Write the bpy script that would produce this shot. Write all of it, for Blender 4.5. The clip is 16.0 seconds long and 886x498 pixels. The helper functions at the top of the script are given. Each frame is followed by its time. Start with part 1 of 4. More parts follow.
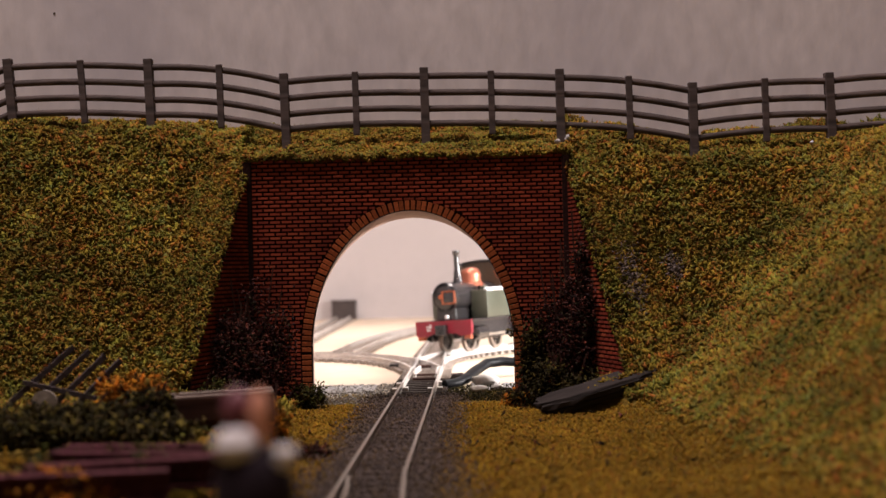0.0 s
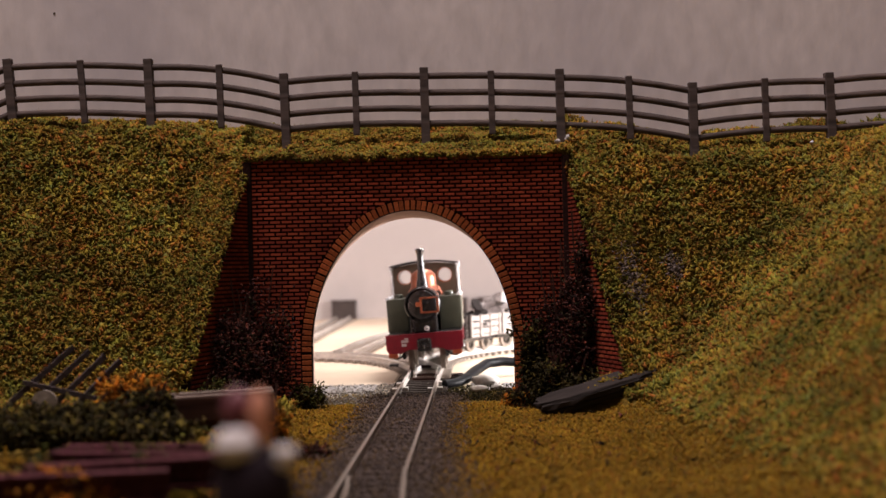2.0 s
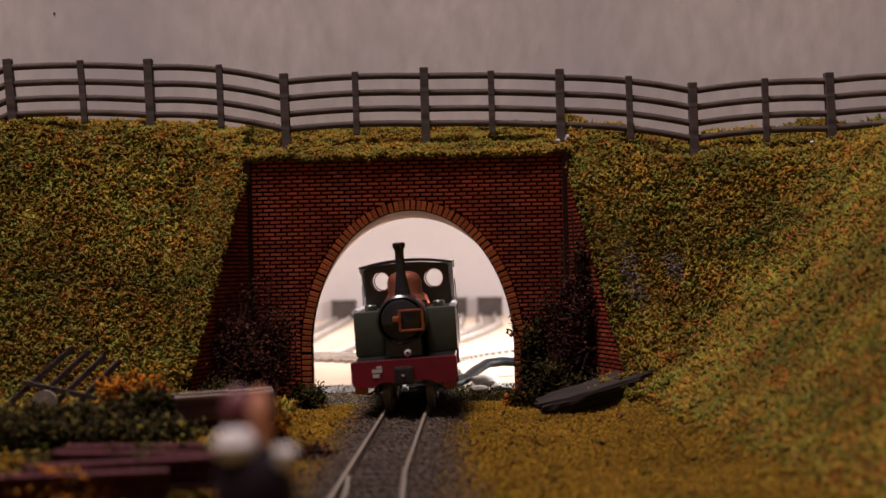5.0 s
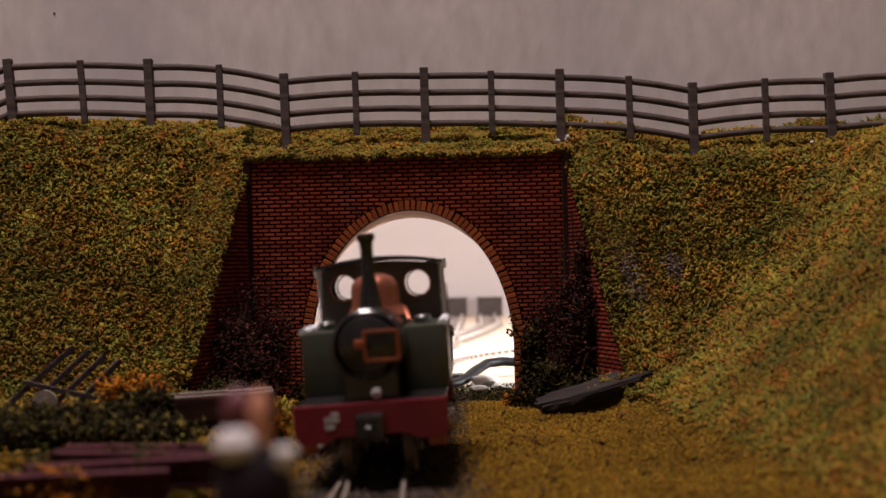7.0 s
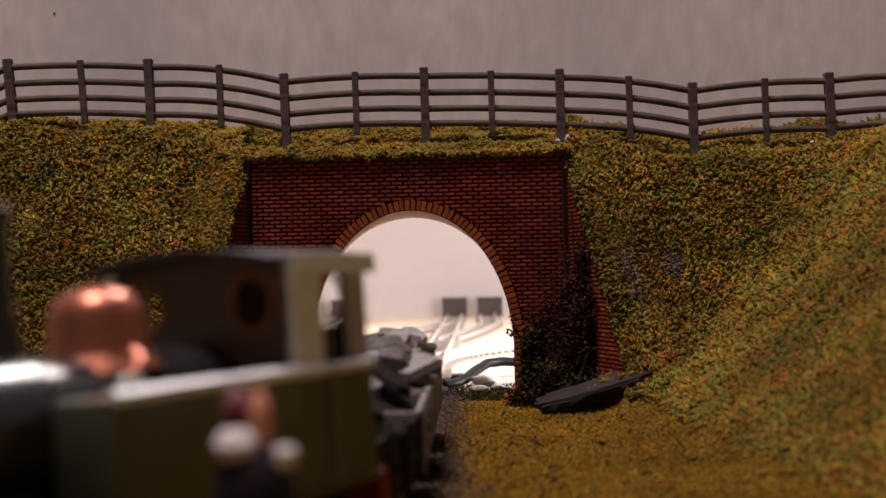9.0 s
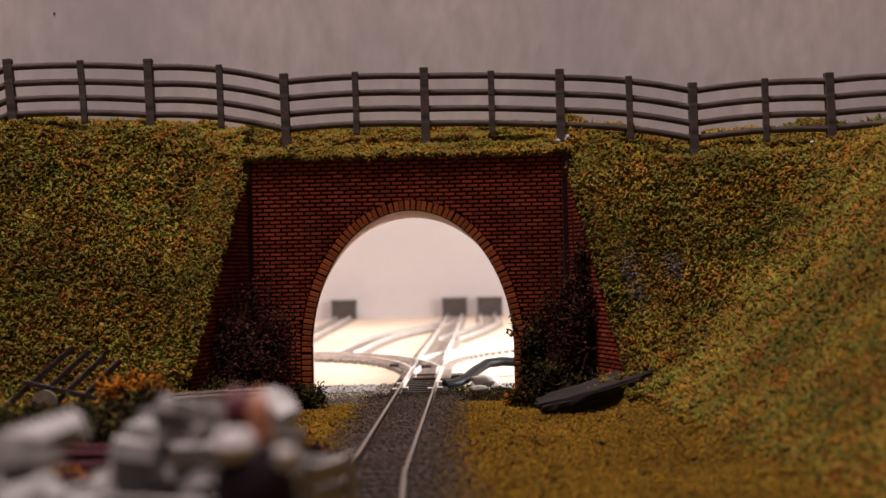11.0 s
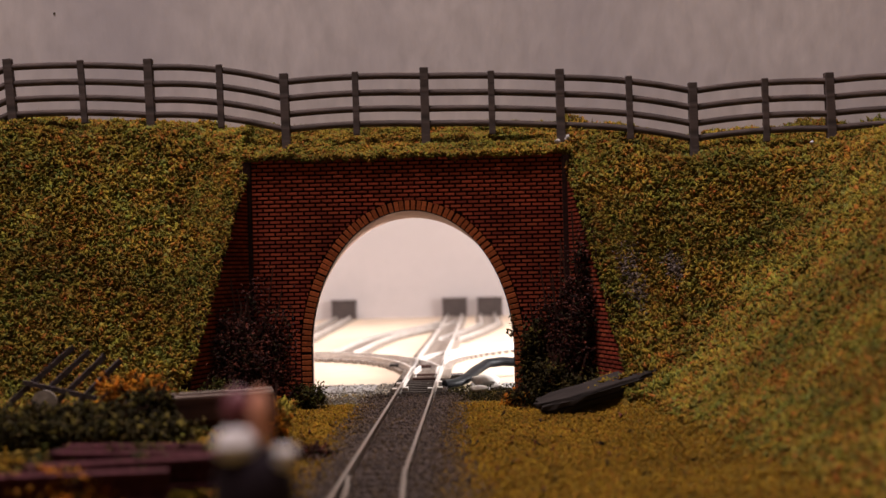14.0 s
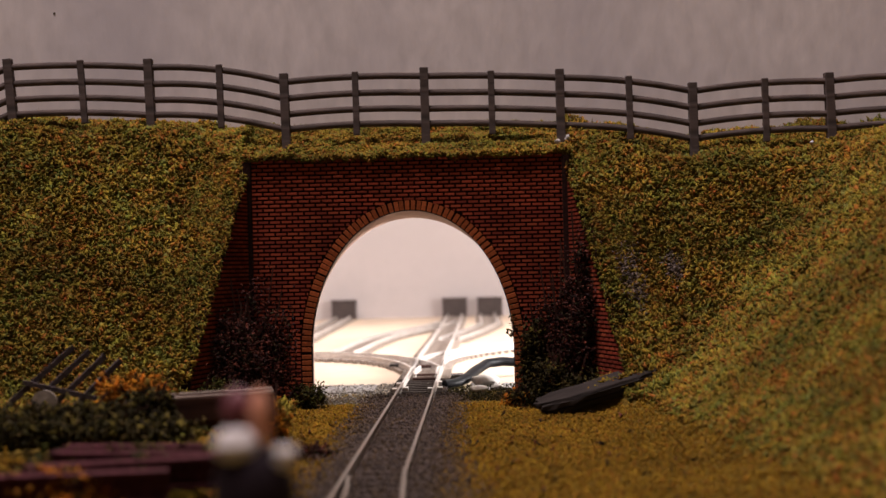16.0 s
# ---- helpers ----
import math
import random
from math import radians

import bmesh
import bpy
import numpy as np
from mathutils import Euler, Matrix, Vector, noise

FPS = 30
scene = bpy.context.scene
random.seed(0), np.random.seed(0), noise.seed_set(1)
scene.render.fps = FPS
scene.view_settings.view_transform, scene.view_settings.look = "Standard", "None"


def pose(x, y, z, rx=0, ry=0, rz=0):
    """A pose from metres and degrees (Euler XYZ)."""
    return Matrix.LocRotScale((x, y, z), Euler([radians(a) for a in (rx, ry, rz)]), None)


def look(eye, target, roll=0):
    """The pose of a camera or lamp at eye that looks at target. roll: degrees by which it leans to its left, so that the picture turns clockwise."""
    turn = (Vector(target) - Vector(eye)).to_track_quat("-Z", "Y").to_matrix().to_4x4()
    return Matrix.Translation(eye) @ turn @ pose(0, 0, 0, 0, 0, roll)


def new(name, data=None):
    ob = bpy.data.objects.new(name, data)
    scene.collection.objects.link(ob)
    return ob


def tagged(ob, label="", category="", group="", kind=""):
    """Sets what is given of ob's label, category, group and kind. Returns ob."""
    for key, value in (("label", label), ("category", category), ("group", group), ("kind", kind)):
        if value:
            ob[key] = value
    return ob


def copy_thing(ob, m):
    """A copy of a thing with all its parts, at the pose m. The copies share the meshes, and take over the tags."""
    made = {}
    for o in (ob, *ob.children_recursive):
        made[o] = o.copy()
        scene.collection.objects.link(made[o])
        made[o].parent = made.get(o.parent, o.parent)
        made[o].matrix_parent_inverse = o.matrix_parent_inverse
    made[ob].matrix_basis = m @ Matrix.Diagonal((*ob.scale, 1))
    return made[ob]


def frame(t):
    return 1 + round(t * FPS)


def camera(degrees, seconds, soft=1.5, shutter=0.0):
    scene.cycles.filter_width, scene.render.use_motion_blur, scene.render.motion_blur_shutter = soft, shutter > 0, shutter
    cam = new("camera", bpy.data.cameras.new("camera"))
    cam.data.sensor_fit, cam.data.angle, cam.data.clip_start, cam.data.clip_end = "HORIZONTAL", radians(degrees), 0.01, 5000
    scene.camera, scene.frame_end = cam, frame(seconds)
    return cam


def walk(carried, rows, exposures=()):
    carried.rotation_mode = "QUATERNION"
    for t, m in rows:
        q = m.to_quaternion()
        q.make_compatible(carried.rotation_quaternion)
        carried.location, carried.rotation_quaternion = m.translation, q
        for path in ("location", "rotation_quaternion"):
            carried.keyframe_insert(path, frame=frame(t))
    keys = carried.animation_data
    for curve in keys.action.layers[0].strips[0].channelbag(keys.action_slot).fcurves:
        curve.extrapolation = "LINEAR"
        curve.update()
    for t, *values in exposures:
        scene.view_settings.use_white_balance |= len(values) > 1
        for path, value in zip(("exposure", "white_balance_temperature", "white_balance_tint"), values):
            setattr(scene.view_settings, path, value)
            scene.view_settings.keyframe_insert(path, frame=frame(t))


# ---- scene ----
MM = 0.001                      # the layout is planned in millimetres, rail head at z = 0

# camera: stands still beside the track
cam = camera(40, 16.0)
cam.data.dof.use_dof = True
cam.data.dof.focus_distance = 0.320
cam.data.dof.aperture_fstop = 24
EYE = look((0, 0, 33 * MM), (0, 1.0, 33 * MM + 29 / 2154), -1.4)
walk(cam, [(0.0, EYE), (16.0, EYE)], exposures=[(0.0, 0.0), (16.0, 0.0)])

# ---- light ----
world = bpy.data.worlds.new("room_air")
scene.world = world
world.use_nodes = True
world.node_tree.nodes["Background"].inputs[0].default_value = (1.0, 0.84, 0.89, 1)
world.node_tree.nodes["Background"].inputs[1].default_value = 0.043


def area_lamp(name, eye, target, size, watts, colour):
    lamp = bpy.data.lights.new(name, "AREA")
    lamp.size, lamp.energy, lamp.color = size, watts, colour
    ob = new(name, lamp)
    ob.matrix_world = look(eye, target)
    return ob


area_lamp("room_light", (-0.19, 0.14, 1.19), (0.0, 0.25, 0.0), 0.32, 19.5, (1.0, 0.835, 0.81))
area_lamp("rear_room_light", (0.2, 1.04, 1.22), (0.0, 0.35, 0.0), 0.3, 19.0, (1.0, 0.90, 0.86))
tube = area_lamp("yard_light", (0.20, 0.60, 0.55), (0.20, 0.60, 0.0), 0.14, 0.6, (1.0, 0.94, 0.92))
tube.data.shape, tube.data.size_y = "RECTANGLE", 0.28
tube.matrix_world = pose(0.26, 0.54, 0.40)
area_lamp("yard_strip_light", (0.20, 0.41, 0.055), (0.0, 0.45, 0.018), 0.05, 1.5, (1.0, 0.95, 0.93))


# ---- materials ----
def ramp(nt, fac, stops, constant=False):
    r = nt.nodes.new("ShaderNodeValToRGB")
    cr = r.color_ramp
    cr.interpolation = "CONSTANT" if constant else "LINEAR"
    while len(cr.elements) < len(stops):
        cr.elements.new(0.5)
    for e, (p, c) in zip(cr.elements, stops):
        e.position, e.color = p, (*c, 1)
    nt.links.new(fac, r.inputs[0])
    return r.outputs[0]


def noise_tex(nt, scale, detail=4.0, stretch=(1, 1, 1)):
    tc = nt.nodes.new("ShaderNodeTexCoord")
    mp = nt.nodes.new("ShaderNodeMapping")
    mp.inputs["Scale"].default_value = stretch
    n = nt.nodes.new("ShaderNodeTexNoise")
    n.inputs["Scale"].default_value, n.inputs["Detail"].default_value = scale, detail
    nt.links.new(tc.outputs["Object"], mp.inputs[0])
    nt.links.new(mp.outputs[0], n.inputs["Vector"])
    return n.outputs["Fac"]


def shade(c, k):
    return tuple(min(1.0, v * k) for v in c)


def material(name, base, rough=0.7, metal=0.0, grain=900.0, var=0.25, big=60.0, bump=0.3, depth=0.0003,
             stretch=(1, 1, 1), stain=None, per_object=0.0, per_island=None, coat=0.0, patches=(), spec=None):
    m = bpy.data.materials.new(name)
    m.use_nodes = True
    nt = m.node_tree
    b = nt.nodes["Principled BSDF"]
    b.inputs["Roughness"].default_value, b.inputs["Metallic"].default_value = rough, metal
    b.inputs["Coat Weight"].default_value = coat
    b.inputs["Specular IOR Level"].default_value = spec if spec is not None else (0.12 if rough >= 0.85 else 0.5)
    fine = noise_tex(nt, grain, 5.0, stretch)
    wide = noise_tex(nt, big, 3.0, stretch)
    if per_island:
        geo = nt.nodes.new("ShaderNodeNewGeometry")
        n = len(per_island)
        col = ramp(nt, geo.outputs["Random Per Island"], [(i / n, c) for i, c in enumerate(per_island)], True)
        k = ramp(nt, wide, [(0.3, (1 - var,) * 3), (0.7, (1 + var,) * 3)])
        mix = nt.nodes.new("ShaderNodeMix")
        mix.data_type, mix.blend_type = "RGBA", "MULTIPLY"
        mix.inputs[0].default_value = 1.0
        nt.links.new(col, mix.inputs[6])
        nt.links.new(k, mix.inputs[7])
        out = mix.outputs[2]
        for size, stops in patches:
            mx = nt.nodes.new("ShaderNodeMix")
            mx.data_type, mx.blend_type = "RGBA", "MULTIPLY"
            mx.inputs[0].default_value = 1.0
            nt.links.new(out, mx.inputs[6])
            nt.links.new(ramp(nt, noise_tex(nt, size, 3.0), stops), mx.inputs[7])
            out = mx.outputs[2]
    else:
        col = ramp(nt, fine, [(0.3, shade(base, 1 - var)), (0.7, shade(base, 1 + var))])
        mix = nt.nodes.new("ShaderNodeMix")
        mix.data_type = "RGBA"
        nt.links.new(ramp(nt, wide, [(0.42, (0, 0, 0)), (0.68, (0.75,) * 3)]), mix.inputs[0])
        nt.links.new(col, mix.inputs[6])
        mix.inputs[7].default_value = (*(stain or shade(base, 0.72)), 1)
        out = mix.outputs[2]
    if per_object:
        info = nt.nodes.new("ShaderNodeObjectInfo")
        k = ramp(nt, info.outputs["Random"], [(0, (1 - per_object,) * 3), (1, (1 + per_object,) * 3)])
        mx = nt.nodes.new("ShaderNodeMix")
        mx.data_type, mx.blend_type = "RGBA", "MULTIPLY"
        mx.inputs[0].default_value = 1.0
        nt.links.new(out, mx.inputs[6])
        nt.links.new(k, mx.inputs[7])
        out = mx.outputs[2]
    nt.links.new(out, b.inputs["Base Color"])
    if bump:
        bp = nt.nodes.new("ShaderNodeBump")
        bp.inputs["Strength"].default_value, bp.inputs["Distance"].default_value = bump, depth
        nt.links.new(fine, bp.inputs["Height"])
        nt.links.new(bp.outputs[0], b.inputs["Normal"])
    return m


TURF = [(0.165, 0.116, 0.020), (0.185, 0.128, 0.022), (0.140, 0.106, 0.021), (0.195, 0.098, 0.023), (0.205, 0.145, 0.028),
        (0.100, 0.080, 0.022), (0.165, 0.122, 0.020), (0.14, 0.120, 0.038), (0.20, 0.080, 0.023)]
M_earth = material("turf_base", (0.125, 0.084, 0.014), 0.95, grain=500, var=0.5, big=40, bump=0.8, depth=0.001,
                   stain=(0.14, 0.078, 0.013))
PATCHES = [(110, [(0.36, (0.86, 1.02, 0.85)), (0.64, (1.18, 0.98, 0.75))]),
           (420, [(0.33, (0.80, 1.04, 1.0)), (0.46, (0.95, 1.03, 0.92)), (0.56, (1.0, 0.98, 0.86)), (0.68, (1.2, 0.84, 0.8))]),
           (300, [(0.34, (0.82,) * 3), (0.62, (1.14,) * 3)])]
M_turf = material("foam_turf", (1, 1, 1), 0.95, big=45, var=0.35, bump=0.0, per_island=TURF, patches=PATCHES)
M_low_turf = material("dry_turf", (1, 1, 1), 0.95, big=45, var=0.3, bump=0.0,
                      per_island=[(0.215, 0.114, 0.009), (0.170, 0.099, 0.009), (0.230, 0.134, 0.012), (0.19, 0.082, 0.010), (0.135, 0.080, 0.010)])
M_grit = material("grit", (1, 1, 1), 0.95, bump=0.0, var=0.2,
                  per_island=[(0.115, 0.088, 0.078), (0.085, 0.064, 0.056), (0.145, 0.112, 0.100), (0.062, 0.046, 0.041), (0.12, 0.080, 0.045)])
M_pale_grit = material("yard_grit", (1, 1, 1), 0.95, bump=0.0, var=0.2,
                       per_island=[(0.30, 0.28, 0.26), (0.24, 0.22, 0.20), (0.34, 0.32, 0.30), (0.19, 0.18, 0.17), (0.28, 0.24, 0.2)])
M_board = material("painted_backscene", (0.735, 0.668, 0.672), 0.85, grain=200, var=0.10, big=16, bump=0.25, depth=0.0006,
                   stretch=(1.2, 1, 0.5), stain=(0.59, 0.54, 0.575))
M_brick = material("brick", (0.30, 0.056, 0.027), 0.85, grain=1600, var=0.3, big=70, bump=0.4, depth=0.0002,
                   stain=(0.20, 0.036, 0.018), per_object=0.32)
M_brick_i = material("brick_joined", (1, 1, 1), 0.85, bump=0.0, big=60, var=0.3,
                     per_island=[(0.30, 0.056, 0.027), (0.26, 0.047, 0.024), (0.20, 0.036, 0.021), (0.33, 0.068, 0.031), (0.23, 0.041, 0.022)])
M_vouss = material("arch_brick", (0.35, 0.088, 0.028), 0.85, grain=1600, var=0.3, big=70, bump=0.4, depth=0.0002,
                   stain=(0.29, 0.075, 0.024), per_object=0.25)
M_mortar = material("dark_mortar", (0.024, 0.009, 0.007), 0.95, grain=1500, var=0.4, bump=0.4)
M_card = material("pale_card", (0.40, 0.27, 0.22), 0.9, grain=600, var=0.08, big=50, bump=0.15)
M_wood = material("grey_stained_wood", (0.080, 0.055, 0.050), 0.8, grain=700, var=0.5, big=90, bump=0.8, depth=0.0002,
                  stretch=(0.2, 1, 1))
M_wood_worn = material("worn_wood", (0.05, 0.022, 0.016), 0.86, grain=600, var=0.4, big=80, bump=0.4, stretch=(0.2, 1, 1))
M_harrow = material("dull_grey_iron", (0.056, 0.043, 0.045), 0.85, grain=700, var=0.4, big=90, bump=0.4)
M_edge = material("bare_edge", (0.32, 0.25, 0.215), 0.7, grain=600, var=0.2)
M_rail = material("steel_rail", (0.20, 0.172, 0.145), 0.45, 0.2, grain=800, var=0.2, big=60, bump=0.1, stain=(0.25, 0.18, 0.14))
# rail steel again, with the glare of the yard light put into the colour
M_yard_rail = material("glare_pale_rail", (0.62, 0.58, 0.55), 0.4, 0.2, grain=800, var=0.2, big=60, bump=0.1, stain=(0.50, 0.45, 0.41))
M_block = material("tarred_wood", (0.050, 0.036, 0.032), 0.8, grain=600, var=0.3, bump=0.3)
M_wagon = material("weathered_dark_wood", (0.028, 0.022, 0.020), 0.85, grain=700, var=0.35, big=90, bump=0.4, depth=0.0002, stretch=(1, 0.2, 1), spec=0.12)
M_pale_wagon = material("bleached_grey_wood", (0.30, 0.27, 0.258), 0.8, grain=700, var=0.3, big=90, bump=0.4, depth=0.0002, stretch=(1, 0.2, 1))
M_load = material("dark_split_slate", (0.015, 0.012, 0.0115), 0.9, grain=500, var=0.4, big=70, bump=0.6, depth=0.0004, spec=0.1)
# sleeper wood with the yard's brightness put into its colour
M_pale_sleeper = material("light_lifted_sleeper", (0.27, 0.23, 0.20), 0.85, grain=1200, var=0.4, bump=0.4)
M_grey_slate = material("grey_slate", (0.25, 0.23, 0.226), 0.6, grain=500, var=0.3, big=70, bump=0.4, depth=0.0004)
M_sleeper = material("sleeper", (0.055, 0.042, 0.036), 0.85, grain=1200, var=0.4, bump=0.4)
M_slate = material("slate", (0.028, 0.0225, 0.021), 0.85, grain=500, var=0.45, big=110, bump=0.9, depth=0.0004, stretch=(0.3, 1, 2))
M_rust = material("rusty_iron", (0.055, 0.015, 0.020), 0.9, grain=900, var=0.45, big=110, bump=0.5, stain=(0.04, 0.014, 0.014))
M_floor = material("cream_baseboard", (0.60, 0.49, 0.37), 0.75, grain=120, var=0.06, big=12, bump=0.1, stain=(0.53, 0.42, 0.31))
M_yardwall = material("pale_wall", (0.45, 0.412, 0.405), 0.9, grain=150, var=0.03, big=6, bump=0.05, stain=(0.425, 0.39, 0.383))
M_room = material("room_plaster", (0.11, 0.102, 0.098), 0.9, grain=40, var=0.05, big=3, bump=0.1)
M_black = material("satin_black", (0.018, 0.016, 0.017), 0.27, grain=700, var=0.3, bump=0.1, coat=0.3)
M_green = material("dark_olive_paint", (0.048, 0.053, 0.036), 0.38, grain=500, var=0.15, big=60, bump=0.08, coat=0.2)
M_roof = material("matt_black_roof", (0.014, 0.012, 0.014), 0.75, grain=500, var=0.3, big=60, bump=0.15)
M_cab = material("brown_olive_paint", (0.062, 0.041, 0.024), 0.45, grain=500, var=0.15, big=60, bump=0.08, coat=0.1)
M_red = material("red_paint", (0.19, 0.003, 0.016), 0.42, grain=600, var=0.15, big=90, bump=0.06, coat=0.2)
M_orange = material("red_oxide", (0.32, 0.075, 0.025), 0.5, grain=600, var=0.25, bump=0.1)
M_bare = material("bare_metal_strip", (0.82, 0.85, 0.90), 0.45, 0.0, grain=600, var=0.12, bump=0.05)
M_copper = material("polished_copper", (0.44, 0.15, 0.09), 0.34, 0.7, grain=500, var=0.12, big=80, bump=0.05)
M_white = material("white_paint", (0.52, 0.49, 0.49), 0.6, grain=700, var=0.1)
M_stone = material("pale_stone", (0.64, 0.60, 0.56), 0.85, grain=900, var=0.3, big=120, bump=0.5)
M_cable = material("black_cable", (0.0035, 0.0035, 0.005), 0.5, grain=500, var=0.2, bump=0.05, spec=0.08)
M_navy = material("dark_cloth_paint", (0.014, 0.008, 0.012), 0.9, grain=500, var=0.3)
M_collar = material("grey_white_paint", (0.50, 0.46, 0.47), 0.8, grain=500, var=0.15)
M_flesh = material("flesh_paint", (0.60, 0.26, 0.17), 0.6, grain=500, var=0.15)
M_maroon = material("maroon_paint", (0.14, 0.03, 0.045), 0.6, grain=500, var=0.2)
BUSH_DARK = [(0.042, 0.014, 0.012), (0.055, 0.017, 0.014), (0.028, 0.020, 0.009), (0.018, 0.008, 0.007), (0.12, 0.034, 0.022)]
BUSH_GREEN = [(0.05, 0.052, 0.010), (0.03, 0.03, 0.008), (0.08, 0.075, 0.014), (0.022, 0.02, 0.008), (0.08, 0.05, 0.012)]
BUSH_ORANGE = [(0.42, 0.12, 0.010), (0.32, 0.11, 0.010), (0.20, 0.08, 0.010), (0.44, 0.17, 0.013), (0.11, 0.07, 0.010)]
M_bdark = material("purple_brown_foliage", (1, 1, 1), 0.9, bump=0.0, var=0.3, per_island=BUSH_DARK)
M_bgreen = material("dark_green_foliage", (1, 1, 1), 0.9, bump=0.0, var=0.3, per_island=BUSH_GREEN)
M_bdeep = material("deep_olive_foliage", (1, 1, 1), 0.9, bump=0.0, var=0.3, per_island=[(0.020, 0.017, 0.005), (0.030, 0.026, 0.007), (0.014, 0.010, 0.004), (0.045, 0.030, 0.008), (0.085, 0.065, 0.012), (0.028, 0.022, 0.008)])
M_borange = material("orange_foliage", (1, 1, 1), 0.9, bump=0.0, var=0.3, per_island=BUSH_ORANGE)


# ---- building helpers ----
def mesh_of(name, bm, mats, smooth=False):
    me = bpy.data.meshes.new(name)
    bm.transform(Matrix.Scale(MM, 4))
    bmesh.ops.recalc_face_normals(bm, faces=bm.faces[:])
    bm.to_mesh(me)
    bm.free()
    for m in (mats if isinstance(mats, (list, tuple)) else [mats]):
        me.materials.append(m)
    if smooth:
        me.shade_smooth()
        me.set_sharp_from_angle(angle=radians(35))
    return me


def part(name, bm, mat, parent=None, label="", smooth=False):
    ob = new(name, mesh_of(name, bm, mat, smooth))
    ob.parent = parent
    return tagged(ob, label)


def at(x, y, z, rx=0, ry=0, rz=0):
    return pose(x * MM, y * MM, z * MM, rx, ry, rz)


def empty(name, m=None):
    ob = new(name)
    ob.empty_display_size = 0.005
    if m is not None:
        ob.matrix_world = m
    return ob


def add_box(bm, x0, x1, y0, y1, z0, z1, bevel=0.0, m=None):
    vs = bmesh.ops.create_cube(bm, size=1)["verts"]
    t = Matrix.Translation(((x0 + x1) / 2, (y0 + y1) / 2, (z0 + z1) / 2)) @ Matrix.Diagonal((x1 - x0, y1 - y0, z1 - z0, 1))
    bmesh.ops.transform(bm, matrix=(m @ t) if m else t, verts=vs)
    if bevel:
        es = list({e for v in vs for e in v.link_edges})
        bmesh.ops.bevel(bm, geom=es, offset=bevel, segments=2, affect="EDGES", profile=0.6)
    return vs


def box(*a, bevel=0.0, m=None):
    bm = bmesh.new()
    add_box(bm, *a, bevel=bevel, m=m)
    return bm


def lathe(profile, axis="z", centre=(0, 0, 0), n=24, bm=None, ring=False):
    """A turned form: (radius, height) pairs along an axis through centre."""
    bm = bm or bmesh.new()
    rings = []
    for r, h in profile:
        ring = []
        for i in range(n):
            a = 2 * math.pi * i / n
            p = (r * math.cos(a), r * math.sin(a), h)
            if axis == "y":
                p = (p[0], p[2], p[1])
            if axis == "x":
                p = (p[2], p[0], p[1])
            ring.append(bm.verts.new(Vector(p) + Vector(centre)))
        rings.append(ring)
    for a, b in zip(rings, rings[1:]):
        for i in range(n):
            bm.faces.new((a[i], a[(i + 1) % n], b[(i + 1) % n], b[i]))
    if ring:
        for i in range(n):
            bm.faces.new((rings[-1][i], rings[-1][(i + 1) % n], rings[0][(i + 1) % n], rings[0][i]))
    else:
        bm.faces.new(rings[0])
        bm.faces.new(rings[-1])
    return bm


def sweep(points, w, h, bm=None, n=4):
    """A bar of section w x h along points (n = 4: square, more: round)."""
    bm = bm or bmesh.new()
    pts = [Vector(p) for p in points]
    rings = []
    for i, p in enumerate(pts):
        d = (pts[min(i + 1, len(pts) - 1)] - pts[max(i - 1, 0)]).normalized()
        side = d.cross(Vector((0, 0, 1)))
        side = side.normalized() if side.length > 1e-4 else Vector((1, 0, 0))
        up = side.cross(d).normalized()
        ring = []
        for k in range(n):
            a = 2 * math.pi * (k + 0.5) / n
            s = 1.414 if n == 4 else 1.0
            ring.append(bm.verts.new(p + side * (w / 2 * s * math.cos(a)) + up * (h / 2 * s * math.sin(a))))
        rings.append(ring)
    for a, b in zip(rings, rings[1:]):
        for k in range(n):
            bm.faces.new((a[k], a[(k + 1) % n], b[(k + 1) % n], b[k]))
    bm.faces.new(rings[0])
    bm.faces.new(rings[-1])
    return bm


def flakes(name, centres, sizes, mat, parent=None, seed=1, flat=0.45):
    """Many small torn flecks, each a bent sliver of four faces, in one mesh."""
    rng = np.random.default_rng(seed)
    n = len(centres)
    base = np.array([[1.25, 0, 0.1], [-0.9, 0.42, 0.1], [-0.95, -0.38, -0.1], [0.05, 0.05, flat]])[None] + rng.normal(size=(n, 4, 3)) * 0.16
    q = rng.normal(size=(n, 4))
    q /= np.linalg.norm(q, axis=1, keepdims=True)
    w, x, y, z = q.T
    rot = np.stack([1 - 2 * (y * y + z * z), 2 * (x * y - w * z), 2 * (x * z + w * y),
                    2 * (x * y + w * z), 1 - 2 * (x * x + z * z), 2 * (y * z - w * x),
                    2 * (x * z - w * y), 2 * (y * z + w * x), 1 - 2 * (x * x + y * y)], 1).reshape(n, 3, 3)
    v = np.einsum("nij,nkj->nki", rot, base) * (np.asarray(sizes).reshape(-1, 1, 1) / 2)
    v = (v + np.asarray(centres)[:, None, :]).reshape(-1, 3) * MM
    tri = np.array([[0, 1, 3], [1, 2, 3], [2, 0, 3], [0, 2, 1]])
    f = (tri[None] + 4 * np.arange(n)[:, None, None]).reshape(-1, 3)
    me = bpy.data.meshes.new(name)
    me.vertices.add(len(v))
    me.vertices.foreach_set("co", v.ravel())
    me.loops.add(len(f) * 3)
    me.loops.foreach_set("vertex_index", f.ravel())
    me.polygons.add(len(f))
    me.polygons.foreach_set("loop_start", np.arange(len(f)) * 3)
    me.polygons.foreach_set("loop_total", np.full(len(f), 3))
    me.update(calc_edges=True)
    me.materials.append(mat)
    ob = new(name, me)
    ob.parent = parent
    return ob


